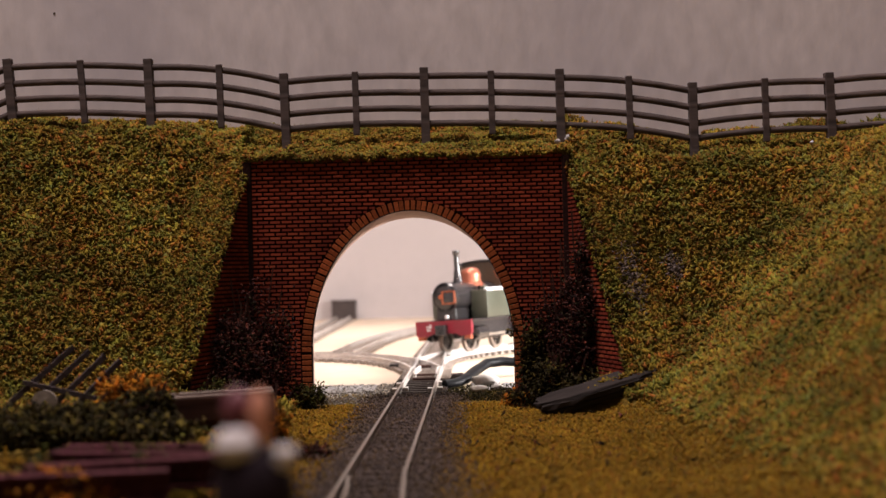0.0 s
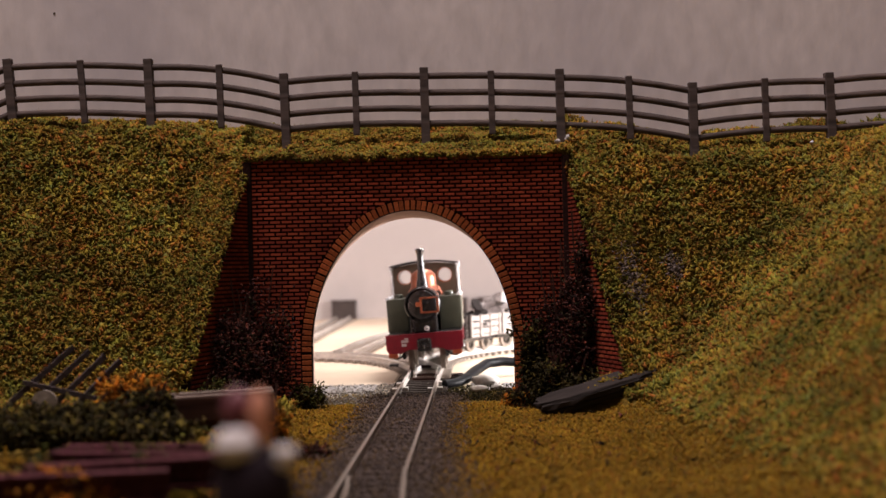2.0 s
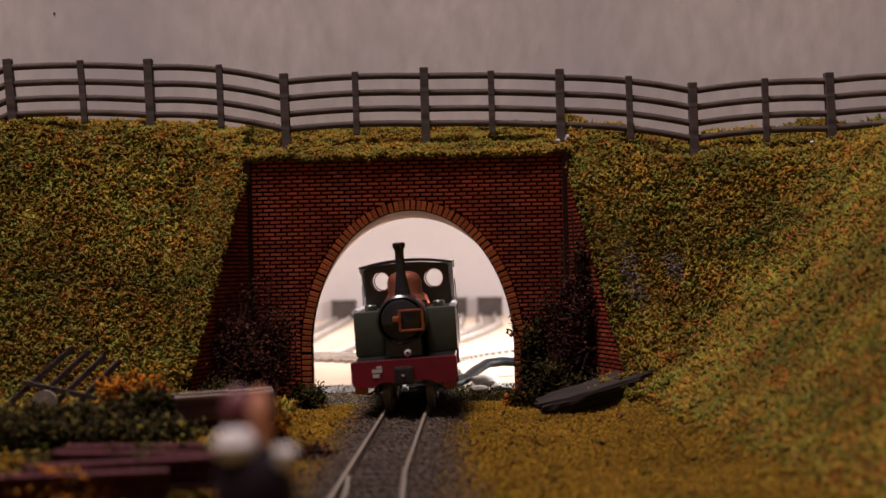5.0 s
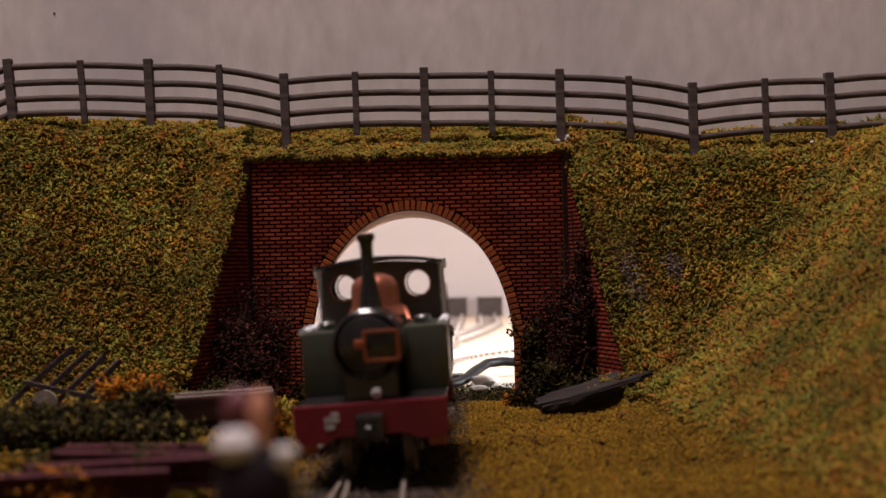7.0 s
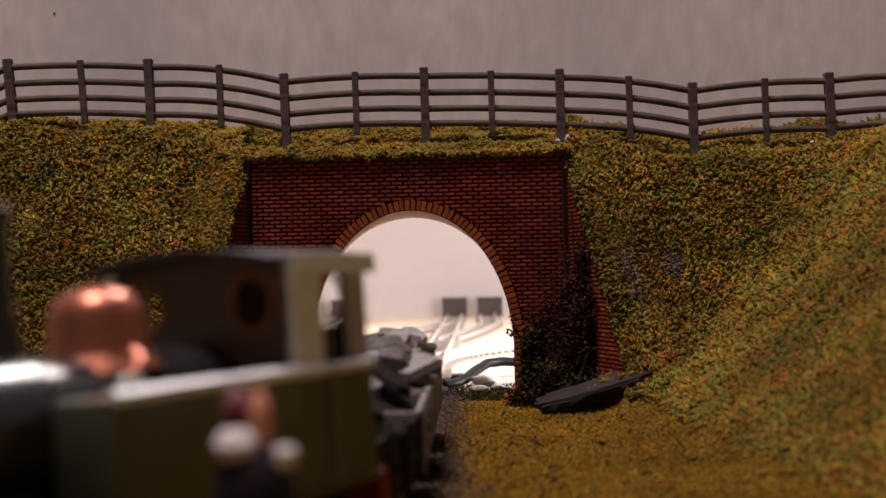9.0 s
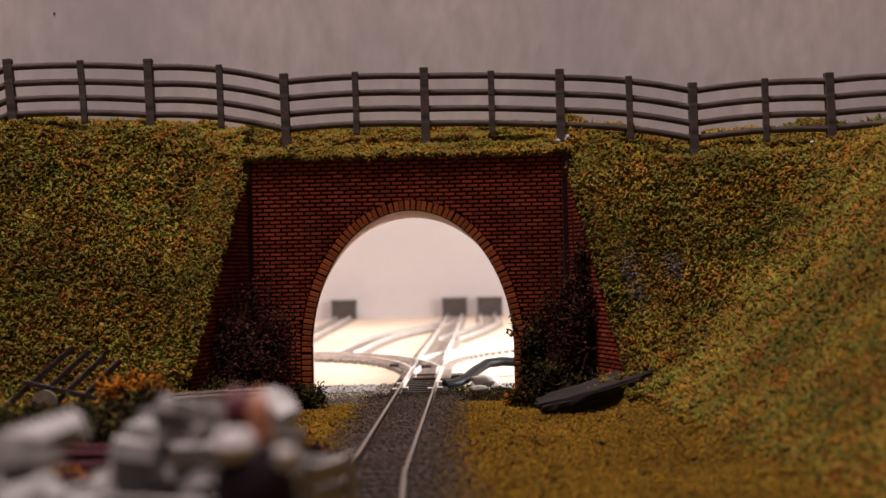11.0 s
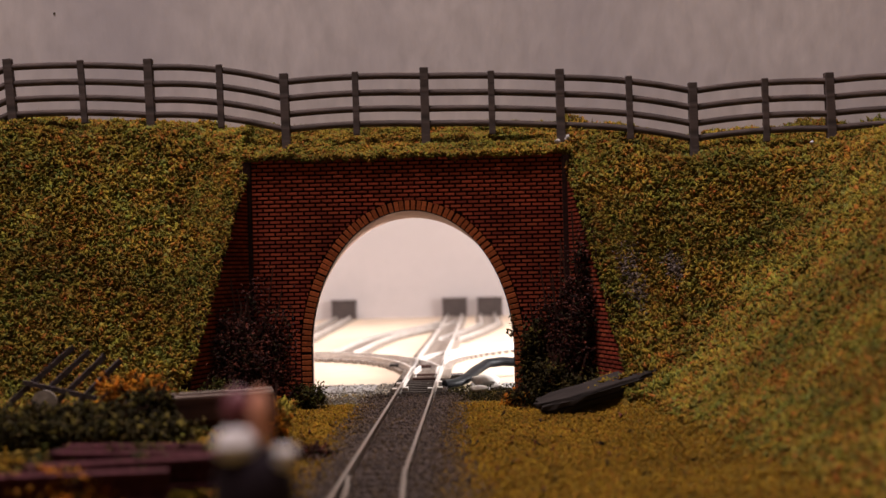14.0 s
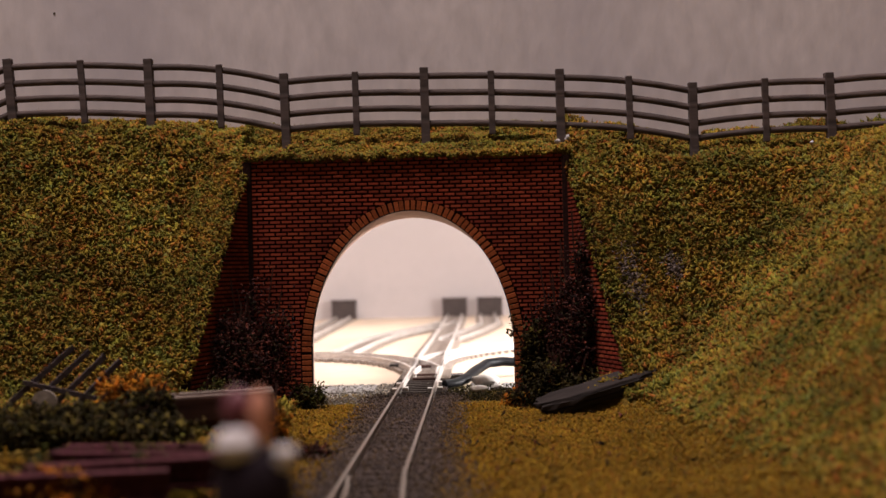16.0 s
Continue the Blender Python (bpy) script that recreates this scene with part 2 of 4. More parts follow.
# ---- the lie of the land ----
PORTAL_Y, BOARD_Y = 315.0, 346.0
PX0, PX1, PTOP = -49.3, 31.6, 61.3         # the brick face
ARCH_X, ARCH_R, SPRING, RISE = -8.35, 26.2, 11.2, 36.3
WING_Y = 286.0
WING_L, WING_R = -60.0, 42.0               # outer ends of the wing walls


def soft_max(a, b, k):
    return k * np.logaddexp(a / k, b / k)


LATTICE = np.random.default_rng(77).random((64, 64))


def vnoise(x, y, size):
    """Smooth value noise, -1 to 1, with lumps of the given size in mm."""
    u, v = np.asarray(x, float) / size, np.asarray(y, float) / size
    i, j = np.floor(u).astype(int), np.floor(v).astype(int)
    a, b = u - i, v - j
    a, b = a * a * (3 - 2 * a), b * b * (3 - 2 * b)
    g = lambda p, q: LATTICE[p % 64, q % 64]
    return 2 * ((g(i, j) * (1 - a) + g(i + 1, j) * a) * (1 - b) + (g(i, j + 1) * (1 - a) + g(i + 1, j + 1) * a) * b) - 1


def land(x, y):
    """Height of the ground in front of the backscene."""
    x, y = np.asarray(x, float), np.asarray(y, float)
    lump = 2.2 * vnoise(x, y, 19) + 1.1 * vnoise(x + 9, y, 8)
    top = 67.8 + np.clip(-x - 40, 0, 40) * 0.05 - np.clip(x - 30, 0, 38) * 0.26 + np.clip(x - 72, 0, 30) * 0.16 + np.clip(y - 322, 0, 30) * (0.22 + 0.12 * (x > 30))
    # left bank with a shelf before it
    shelf = 4.6 / (1 + np.exp((x + 33) / 1.6)) / (1 + np.exp(-(y - 120) / 6))
    left = np.where(x < ARCH_X, 9.5 + (y - 287) * 1.72 - np.clip(x + 60, 0, 99) * 4 * (y < WING_Y), -90)
    base = -2.7 + shelf
    # right bank runs towards the eye
    side = -1.5 + 0.70 * (x - 52) + 0.006 * np.clip(x - 52, 0, 99) ** 2 + 0.05 * (y - 150)
    back = np.where(x > ARCH_X, 9 + (y - 288) * 1.75 - np.clip(42 - x, 0, 99) * 4 * (y < WING_Y), -90)
    right = np.where(x > ARCH_X, soft_max(side, back, 5.0), -90)
    z = soft_max(soft_max(base, left, 2.5), right, 2.5)
    z = -soft_max(-z, -top, 2.0)
    z = z + lump * np.clip((z + 2) / 10, 0, 1) * (1.0 - 0.6 / (1 + np.exp((y - 292) / 6)) * (x > 0))
    # the trough between the wing walls
    s = np.clip((y - WING_Y) / (PORTAL_Y - WING_Y), 0, 1)
    xl = WING_L - 2.6 + (PX0 - WING_L) * s
    xr = WING_R + 2.6 + (PX1 - WING_R) * s
    cut = (x > xl) & (x < xr) & (y > WING_Y - 2)
    return np.where(cut, -2.7 + np.clip(x - 24, 0, 30) * 0.4 * (y < PORTAL_Y), z)


def heightfield(name, x0, x1, y0, y1, step, fn, mat, parent=None):
    xs, ys = np.arange(x0, x1 + 0.01, step), np.arange(y0, y1 + 0.01, step)
    X, Y = np.meshgrid(xs, ys)
    Z = fn(X, Y)
    v = np.stack([X, Y, Z], -1).reshape(-1, 3) * MM
    nx = len(xs)
    i = (np.arange(len(ys) - 1)[:, None] * nx + np.arange(nx - 1)[None]).ravel()
    f = np.stack([i, i + 1, i + nx + 1, i + nx], 1)
    me = bpy.data.meshes.new(name)
    me.from_pydata(v.tolist(), [], f.tolist())
    me.materials.append(mat)
    me.shade_smooth()
    ob = new(name, me)
    ob.parent = parent
    return ob


ground = heightfield("ground", -260, 260, -60, 344, 2.0, land, M_earth)
tagged(ground, "brown earth banks of a railway cutting under turf", "ground", kind="structure")


CURVE_S, CURVE_R = 233.0, 130.0           # where the line turns off to the left, and how tightly


# the line: arc in the yard, straight under the bridge, arc to the left past the eye
def line_at(s):
    """Centre of the main track and its heading (degrees; 0 is towards the eye) at s mm, s = 0 at y = 400."""
    if s < -150:
        x, y, h = line_at(-150)
        return x + (-150 - s) * math.sin(radians(h)), y + (-150 - s) * math.cos(radians(h)), h
    if s < -25:
        a = (-25 - s) / 110
        return -5.5 + 110 * (1 - math.cos(a)) + 110 * math.sin(a) * 0.0275, 425 + 110 * math.sin(a), 1.57 + math.degrees(a)
    if s < CURVE_S:
        return -6.2 - s * 0.0275, 400 - s, 1.57
    a = (s - CURVE_S) / CURVE_R
    return (-6.2 - CURVE_S * 0.0275 - CURVE_R * (1 - math.cos(a)) - CURVE_R * math.sin(a) * 0.0275,
            400 - CURVE_S - CURVE_R * math.sin(a), 1.57 + math.degrees(a))


def sample_line(s0, s1, step):
    return [line_at(s) for s in np.arange(s0, s1 + 0.01, step)]


def rail_bar(track, line, mat=None):
    """One rail with head, web and foot along (x, y) points."""
    bm = bmesh.new()
    for w, z0, z1 in ((0.62, -0.5, 0.0), (0.3, -1.2, -0.5), (1.0, -1.6, -1.2)):
        sweep([(a, b, (z0 + z1) / 2) for a, b in line], w, z1 - z0, bm)
    part("rail", bm, mat or M_rail, track)


def rails_and_sleepers(track, pts, gap=5.2, lit_from_y=395, broken=None):
    """Two steel rails and the sleepers under them along centre points (x, y, heading). Far ones take paler colours for
    the bright yard light.
    """
    for side in (-1, 1):
        line = [(x + side * 4.75 * math.cos(radians(h)), y - side * 4.75 * math.sin(radians(h))) for x, y, h in pts]
        runs = [line]
        if side > 0 and broken:
            runs = [[p for p in line if p[1] >= broken[0]] + [(-7.0, broken[0] - 3), (-6.3, 150), (-4.0, 90)], [p for p in line if p[1] < broken[1]]]
        for one in runs:
            # past this y the rails switch to the colour with painted-in glare
            near, far = [p for p in one if p[1] <= lit_from_y - 25], [p for p in one if p[1] > lit_from_y - 28]
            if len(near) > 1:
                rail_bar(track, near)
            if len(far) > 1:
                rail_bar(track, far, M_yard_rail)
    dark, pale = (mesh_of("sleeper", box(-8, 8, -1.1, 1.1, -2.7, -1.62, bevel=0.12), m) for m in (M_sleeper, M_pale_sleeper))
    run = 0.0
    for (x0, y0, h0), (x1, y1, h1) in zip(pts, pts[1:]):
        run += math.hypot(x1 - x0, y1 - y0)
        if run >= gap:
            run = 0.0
            ob = new("sleeper", pale if y1 > lit_from_y else dark)
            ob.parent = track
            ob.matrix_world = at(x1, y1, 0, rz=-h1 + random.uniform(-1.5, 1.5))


main_track = tagged(empty("railway_track"), "narrow gauge track with worn steel rails on dark sleepers", "track")
rails_and_sleepers(main_track, sample_line(-290, 520, 2.6), lit_from_y=374, broken=(195, 172))
rail_bar(main_track, [(-15.9, 194), (-15.3, 182), (-14.9, 160), (-13.2, 90)])   # switch blade of the straight road

# joints, chairs and boards of the turnout under the arch
for jx, jy in ((-14.2, 337), (-11.4, 339), (-4.4, 336), (-1.8, 338), (-13.6, 352), (-1.4, 354)):
    part("rail_joint", box(jx - 0.8, jx + 0.8, jy - 1.6, jy + 1.6, -1.9, -0.6, bevel=0.2), M_yard_rail, main_track, "bright rail joint")
for by, bl in ((372, 4), (385, 3), (418, 7)):
    part("turnout_board", box(-10.2, -2.8, by - bl / 2, by + bl / 2, -2.2, -1.1, bevel=0.2), M_wood_worn, main_track, "brown board between the rails")
for cx in (-9.9, -3.0):
    rail_bar(main_track, [(cx + 0.4, 372), (cx, 378), (cx + 0.5, 396), (cx + 1.4, 404)], M_yard_rail)

# ---- bridge ----
bridge = tagged(empty("bridge"), "red brick bridge with round arch and wing walls, turf on top", "bridge")


def arch_outline(r, rise, z0, n=40, cx=ARCH_X):
    """Points of an arch opening from its left foot over the crown to the right foot."""
    pts = [(cx - r, z0)]
    pts += [(cx - r * math.cos(math.pi * i / n), SPRING + rise * math.sin(math.pi * i / n)) for i in range(n + 1)]
    return pts + [(cx + r, z0)]


def arched_wall(x0, x1, z0, z1, y0, y1, r, rise):
    """An upright sheet with an arch cut through it."""
    bm = bmesh.new()
    inner = arch_outline(r, rise, z0)
    k = len(inner)
    outer = []
    for i, (x, z) in enumerate(inner):
        if i == 0:
            outer.append((x0, z0))
        elif i == k - 1:
            outer.append((x1, z0))
        else:
            a = math.pi * (i - 1) / (k - 3)
            dx, dz = -math.cos(a), math.sin(a)
            t = min(((x0 if dx < 0 else x1) - x) / dx if abs(dx) > 1e-6 else 1e9, (z1 - z) / dz if dz > 1e-6 else 1e9)
            outer.append((x + dx * t, z + dz * t))
    loops = [[bm.verts.new((x, y, z)) for x, z in ring] for ring in (inner, outer) for y in (y0, y1)]
    fi, bi, fo, bo = loops
    for i in range(k - 1):
        bm.faces.new((fi[i], fi[i + 1], fo[i + 1], fo[i]))
        bm.faces.new((bi[i], bo[i], bo[i + 1], bi[i + 1]))
        bm.faces.new((fi[i], bi[i], bi[i + 1], fi[i + 1]))
        bm.faces.new((fo[i], fo[i + 1], bo[i + 1], bo[i]))
    # corners above the fan
    for cx in (x0, x1):
        side = [v for v in fo if abs(v.co.x - cx) < 1e-3]
        upper = [v for v in fo if abs(v.co.z - z1) < 1e-3]
        a, b = max(side, key=lambda v: v.co.z), min(upper, key=lambda v: abs(v.co.x - cx))
        if (a.co - b.co).length > 0.01:
            c = bm.verts.new((cx, y0, z1))
            bm.faces.new((a, c, b))
    return bm


part("mortar_face", arched_wall(PX0, PX1, -4, PTOP, PORTAL_Y, PORTAL_Y + 3, ARCH_R, RISE), M_mortar, bridge, "dark recessed joints of the brick face")
# soffit lofted from the face to the hole in the backscene
bm = bmesh.new()
ra = [bm.verts.new((x, PORTAL_Y + 3, z)) for x, z in arch_outline(ARCH_R + 0.1, RISE, -4)]
rb = [bm.verts.new((x, BOARD_Y, z)) for x, z in arch_outline(ARCH_R + 2.7, RISE - 0.8, -4, cx=ARCH_X - 0.05)]
ra2 = [bm.verts.new((x, PORTAL_Y + 3, z)) for x, z in arch_outline(ARCH_R + 2, RISE + 2, -4)]
rb2 = [bm.verts.new((x, BOARD_Y, z)) for x, z in arch_outline(ARCH_R + 4.9, RISE + 2, -4, cx=ARCH_X - 0.45)]
for i in range(len(ra) - 1):
    bm.faces.new((ra[i], ra[i + 1], rb[i + 1], rb[i]))
    bm.faces.new((ra2[i], rb2[i], rb2[i + 1], ra2[i + 1]))
part("soffit", bm, M_card, bridge, "pale card lining under the arch", True)
bm = box(PX0 - 1, PX1 + 1, PORTAL_Y + 0.5, BOARD_Y - 1, PTOP - 3, PTOP + 0.8)
for v in bm.verts:
    if v.co.z > PTOP and v.co.y > 330:
        v.co.z += 10.6
part("deck", bm, M_earth, bridge, "earth deck under the grass")
for x0, x1, nm in ((PX0 - 1.9, PX0 + 0.1, "corner_post"), (PX1 - 0.4, PX1 + 1.4, "corner_post")):
    part(nm, box(x0, x1, PORTAL_Y - 1.2, PORTAL_Y + 2, -4, PTOP - 0.5, bevel=0.2), M_mortar, bridge, "dark corner strip")

COURSE, BRICK = 1.04, 3.02


def brick_mesh(length):
    return mesh_of("brick", box(-length / 2, length / 2, -0.35, 0.35, -0.29, 0.29, bevel=0.06), M_brick)


BRICK_FULL, BRICK_HALF = brick_mesh(BRICK - 0.5), brick_mesh(BRICK / 2 - 0.5)
rest, count = bmesh.new(), 0
row = 0
z = PTOP - COURSE / 2
while z > -2.5:
    x = PX0 + (BRICK / 2 if row % 2 else 0)
    cells = [(PX0, BRICK / 2)] if row % 2 else []
    while x < PX1 - 0.4:
        cells.append((x, min(BRICK, PX1 - x)))
        x += BRICK
    for bx, bl in cells:
        # clip each brick against the ring of arch bricks
        dz = z - SPRING
        lim = ARCH_R + 2.65
        half = lim if dz <= 0 else (lim * math.sqrt(max(0, 1 - (dz / (RISE + 2.65)) ** 2)) if dz < RISE + 2.65 else -1)
        a, b = bx, bx + bl
        if half > 0:
            if a > ARCH_X - half and b < ARCH_X + half:
                continue
            if a < ARCH_X - half < b:
                b = ARCH_X - half
            if a < ARCH_X + half < b:
                a = ARCH_X + half
        if b - a < 0.8:
            continue
        full = abs(b - a - BRICK) < 0.01
        near = z > 41 and full and count < 295
        y = PORTAL_Y - 0.12 - random.uniform(0, 0.1)
        if near:
            ob = new("brick", BRICK_FULL)
            ob.parent = bridge
            ob.matrix_world = at((a + b) / 2, y, z + random.uniform(-0.03, 0.03), ry=random.uniform(-0.5, 0.5))
            count += 1
        else:
            add_box(rest, a + 0.25, b - 0.25, y - 0.35, y + 0.35, z - 0.29 + random.uniform(-0.03, 0.03), z + 0.29)
    z -= COURSE
    row += 1
tagged(part("brickwork", rest, M_brick_i, bridge, "courses of small red bricks"), kind="stuff")

# arch ring: wedges over the arch and headers up the jambs
vouss = mesh_of("arch_brick", box(-0.55, 0.55, -0.5, 0.4, -1.2, 1.2, bevel=0.1), M_vouss)
ring = [(ARCH_X - (ARCH_R + 1.3) * math.cos(math.pi * i / 400), SPRING + (RISE + 1.3) * math.sin(math.pi * i / 400)) for i in range(401)]
run = [0.0]
for (xa, za), (xb, zb) in zip(ring, ring[1:]):
    run.append(run[-1] + math.hypot(xb - xa, zb - za))
n_v = round(run[-1] / 1.48)
for i in range(n_v):
    k = int(np.searchsorted(run, run[-1] * (i + 0.5) / n_v))
    (xa, za), (xb, zb) = ring[max(0, k - 1)], ring[min(400, k + 1)]
    ob = new("arch_brick", vouss)
    ob.parent = bridge
    ob.matrix_world = at(ring[k][0], PORTAL_Y - 0.2, ring[k][1], ry=-math.degrees(math.atan2(zb - za, xb - xa)))
for side in (-1, 1):
    zz = SPRING - 1.0
    while zz > -3:
        ob = new("arch_brick", vouss)
        ob.parent = bridge
        ob.matrix_world = at(ARCH_X + side * (ARCH_R + 1.3), PORTAL_Y - 0.2, zz, ry=90)
        zz -= 1.46


def wing_wall(x_in, x_out, label):
    """A splayed wall from the brick face down towards the eye, its top sloping with the bank."""
    wall = bmesh.new()
    p0, p1 = Vector((x_in, PORTAL_Y + 1, 0)), Vector((x_out, WING_Y, 0))
    d = (p1 - p0)
    ln = d.length
    d.normalize()
    out = Vector((-d.y, d.x, 0))
    if out.x * (x_out - x_in) < 0:
        out = -out
    top = lambda u: PTOP - 0.5 - (PTOP - 9.5) * (u / ln) ** 1.0
    vs = []
    for u in (0, ln):
        for o in (0, 5.0):
            for h in (-4, top(u)):
                q = p0 + d * u + out * o
                vs.append(wall.verts.new((q.x, q.y, h)))
    for f in ((0, 1, 5, 4), (2, 3, 7, 6), (1, 3, 7, 5), (0, 2, 6, 4), (0, 1, 3, 2), (4, 5, 7, 6)):
        wall.faces.new([vs[i] for i in f])
    w = part("wing_wall", wall, M_mortar, bridge, label)
    courses = bmesh.new()
    zz, r = -2.5, 0
    ang = math.atan2(d.y, d.x)
    while zz < PTOP - 2:
        u = (BRICK / 2 if r % 2 else 0.0)
        while u < ln:
            e = min(u + BRICK, ln)
            while e > u + 0.6 and top(e) < zz + 0.6:
                e -= 0.3
            if e - u > 0.7:
                c = p0 + d * ((u + e) / 2)
                add_box(courses, -(e - u) / 2 + 0.22, (e - u) / 2 - 0.22, -0.3, 0.3, -0.29, 0.29,
                        m=Matrix.Translation((c.x, c.y, zz)) @ Matrix.Rotation(ang, 4, "Z"))
            u += BRICK
        zz += COURSE
        r += 1
    tagged(part("brickwork", courses, M_brick_i, w), kind="stuff")


    k = 15000
    rng = np.random.default_rng(int(x_out) + 300)
    u, o = rng.uniform(-3, ln + 3, k), rng.uniform(2.2, 12, k)
    q = np.array(p0)[None] + np.outer(u, np.array(d)) + np.outer(o, np.array(out))
    za, zb = land(q[:, 0] - 2, q[:, 1]), land(q[:, 0] + 2, q[:, 1])
    q[:, 2] = za + (zb - za) * rng.random(k) + rng.uniform(0, 1, k)
    tagged(flakes("turf", q, rng.uniform(0.6, 1.6, k), M_turf, None, 29), "thick turf on the steep edge beside the wing wall", "turf", kind="stuff")
    k = 3600
    rng = np.random.default_rng(int(x_out) + 200)
    u, o = rng.uniform(-2, ln + 1, k), rng.uniform(-0.6, 7.5, k)
    q = np.array(p0)[None] + np.outer(u, np.array(d)) + np.outer(o, np.array(out))
    q[:, 2] = PTOP - 0.3 - (PTOP - 9.5) * u / ln + rng.uniform(-0.6, 1.0, k) + 0.8 * vnoise(u, o, 3)
    tagged(flakes("turf", q, rng.uniform(0.7, 1.9, k), M_turf, None, 23), "ragged turf overhanging the wing wall", "turf", kind="stuff")


wing_wall(PX0 - 0.5, WING_L, "shaded brick wing wall running into the bank")
wing_wall(PX1 + 0.5, WING_R, "dark brick wing wall beside the grass bank")

# ---- backscene ----
bm = bmesh.new()
add_box(bm, -700, PX0 + 3, BOARD_Y, BOARD_Y + 6, -9, 300)
add_box(bm, PX1 - 3, 700, BOARD_Y, BOARD_Y + 6, -9, 300)
add_box(bm, PX0 + 3, PX1 - 3, BOARD_Y, BOARD_Y + 6, 48.5, 300)
tagged(part("backdrop", bm, M_board), "pinkish grey hand-painted backscene board behind the bank", "backscene", kind="structure")

speck = tagged(part("paint_speck", lathe([(0.1, -0.05), (0.32, -0.04), (0.28, 0.02), (0.08, 0.05)], "y", (0, 0, 0), 10), M_black), "tiny dark speck stuck to the painted board", "speck")
speck.matrix_world = at(-109.1, BOARD_Y - 0.05, 107.5)

# ---- yard behind the bridge ----
tagged(part("floor", box(-700, 700, 344.2, 852, -9, -2.9), M_floor), "cream painted baseboard of the yard", "baseboard", kind="structure")
tagged(part("wall_yard", box(-700, 700, 848, 860, -9, 420), M_yardwall), "plain pale wall behind the yard", "wall", kind="structure")

# ---- room ----
tagged(part("baseboard", box(-262, 262, -60, 860, -60, -9.2, bevel=1.0), M_wood_worn), "thick dark board under the model railway", "baseboard", kind="structure")
tagged(part("room_floor", box(-1100, 1100, -700, 1300, -80, -60.2), M_room), "plain room floor", "floor", kind="structure")
tagged(part("ceiling", box(-1100, 1100, -700, 1300, 1500, 1520), M_room), "plain ceiling", "ceiling", kind="structure")
for nm, a in (("wall_north", (-1100, 1100, 1300, 1320, -80, 1520)), ("wall_south", (-1100, 1100, -720, -700, -80, 1520)),
              ("wall_west", (-1120, -1100, -720, 1320, -80, 1520)), ("wall_east", (1100, 1120, -720, 1320, -80, 1520))):
    tagged(part(nm, box(*a), M_room), "plain room wall", "wall", kind="structure")

# ---- turf ----
def scatter(n, x0, x1, y0, y1, keep, seed):
    rng = np.random.default_rng(seed)
    x, y = rng.uniform(x0, x1, n), rng.uniform(y0, y1, n)
    z = land(x, y)
    k = keep(x, y, z, rng.random(n))
    return np.stack([x, y, z], 1)[k], rng


def in_view(x, y):
    return np.abs(x) < y * 0.40 + 6


pts, rng = scatter(330000, -125, 125, 236, 345, lambda x, y, z, r: in_view(x, y) & (z > 0.3 + 6 * r * r) & ((x < PX0 - 1) | (x > PX1 + 1) | (y < 290)), 3)
pts[:, 2] += rng.uniform(0, 1.1, len(pts)) ** 1.5 + (np.maximum(0.9 + 0.8 * vnoise(pts[:, 0], pts[:, 1], 2.6) + 0.9 * vnoise(pts[:, 0] + 40, pts[:, 1], 6), 0.4) - 0.4) * np.clip((pts[:, 1] - 238) / 34, 0.05, 1)
tagged(flakes("turf", pts, rng.uniform(0.55, 1.3, len(pts)) * rng.choice([0.8, 1.25, 2.0], len(pts)), M_turf, None, 4), "mottled olive and rust foam turf covering the banks", "turf", kind="stuff")
pts, rng = scatter(300000, -60, 110, 60, 243, lambda x, y, z, r: in_view(x, y) & (z > 0.3 + 7 * r * r), 13)
pts[:, 2] += rng.uniform(0, 1.0, len(pts)) ** 1.5
tagged(flakes("turf", pts, rng.uniform(0.8, 1.9, len(pts)), M_turf, None, 14), "mottled olive and rust foam turf on the bank beside the track", "turf", kind="stuff")


def line_x(y):
    y0 = 400 - CURVE_S
    return -6.2 - (400 - y) * 0.0275 - np.where(y > y0, 0, CURVE_R - np.sqrt(np.maximum(CURVE_R ** 2 - (y0 - y) ** 2, 1)))


pts, rng = scatter(130000, -70, 75, 90, 312, lambda x, y, z, r: in_view(x, y) & (z <= 2.5 + 9 * r * r) & (np.abs(x - line_x(y)) > 8.5 + 4 * r), 5)
pts[:, 2] += rng.uniform(0, 0.6, len(pts))
tagged(flakes("dry_grass", pts, rng.uniform(0.5, 1.3, len(pts)), M_low_turf, None, 6), "short ochre turf beside the track", "grass", kind="stuff")
pts, rng = scatter(130000, -40, 30, 90, 330, lambda x, y, z, r: in_view(x, y) & (z <= 3.0) & (np.abs(x - line_x(y)) < 8.2 + 7 * r * r + (x > line_x(y)) * np.clip(240 - y, 0, 70) * 0.09 * r), 7)
pts[:, 2] += rng.uniform(0.2, 1.55, len(pts))
tagged(flakes("ballast", pts, rng.uniform(0.35, 0.8, len(pts)), M_grit, None, 8, 0.9), "grey brown fine ballast between and beside the rails", "ballast", kind="stuff")
pts, rng = scatter(260, -40, 45, 150, 300, lambda x, y, z, r: in_view(x, y) & (z <= 6.0) & (np.abs(x - line_x(y)) > 8), 17)
pts[:, 2] += 0.9
tagged(flakes("leaf_litter", pts, rng.uniform(0.8, 2.0, len(pts)), M_bdark, None, 18, 0.2), "dark scraps of leaf and twig strewn beside the track", "leaf litter", kind="stuff")
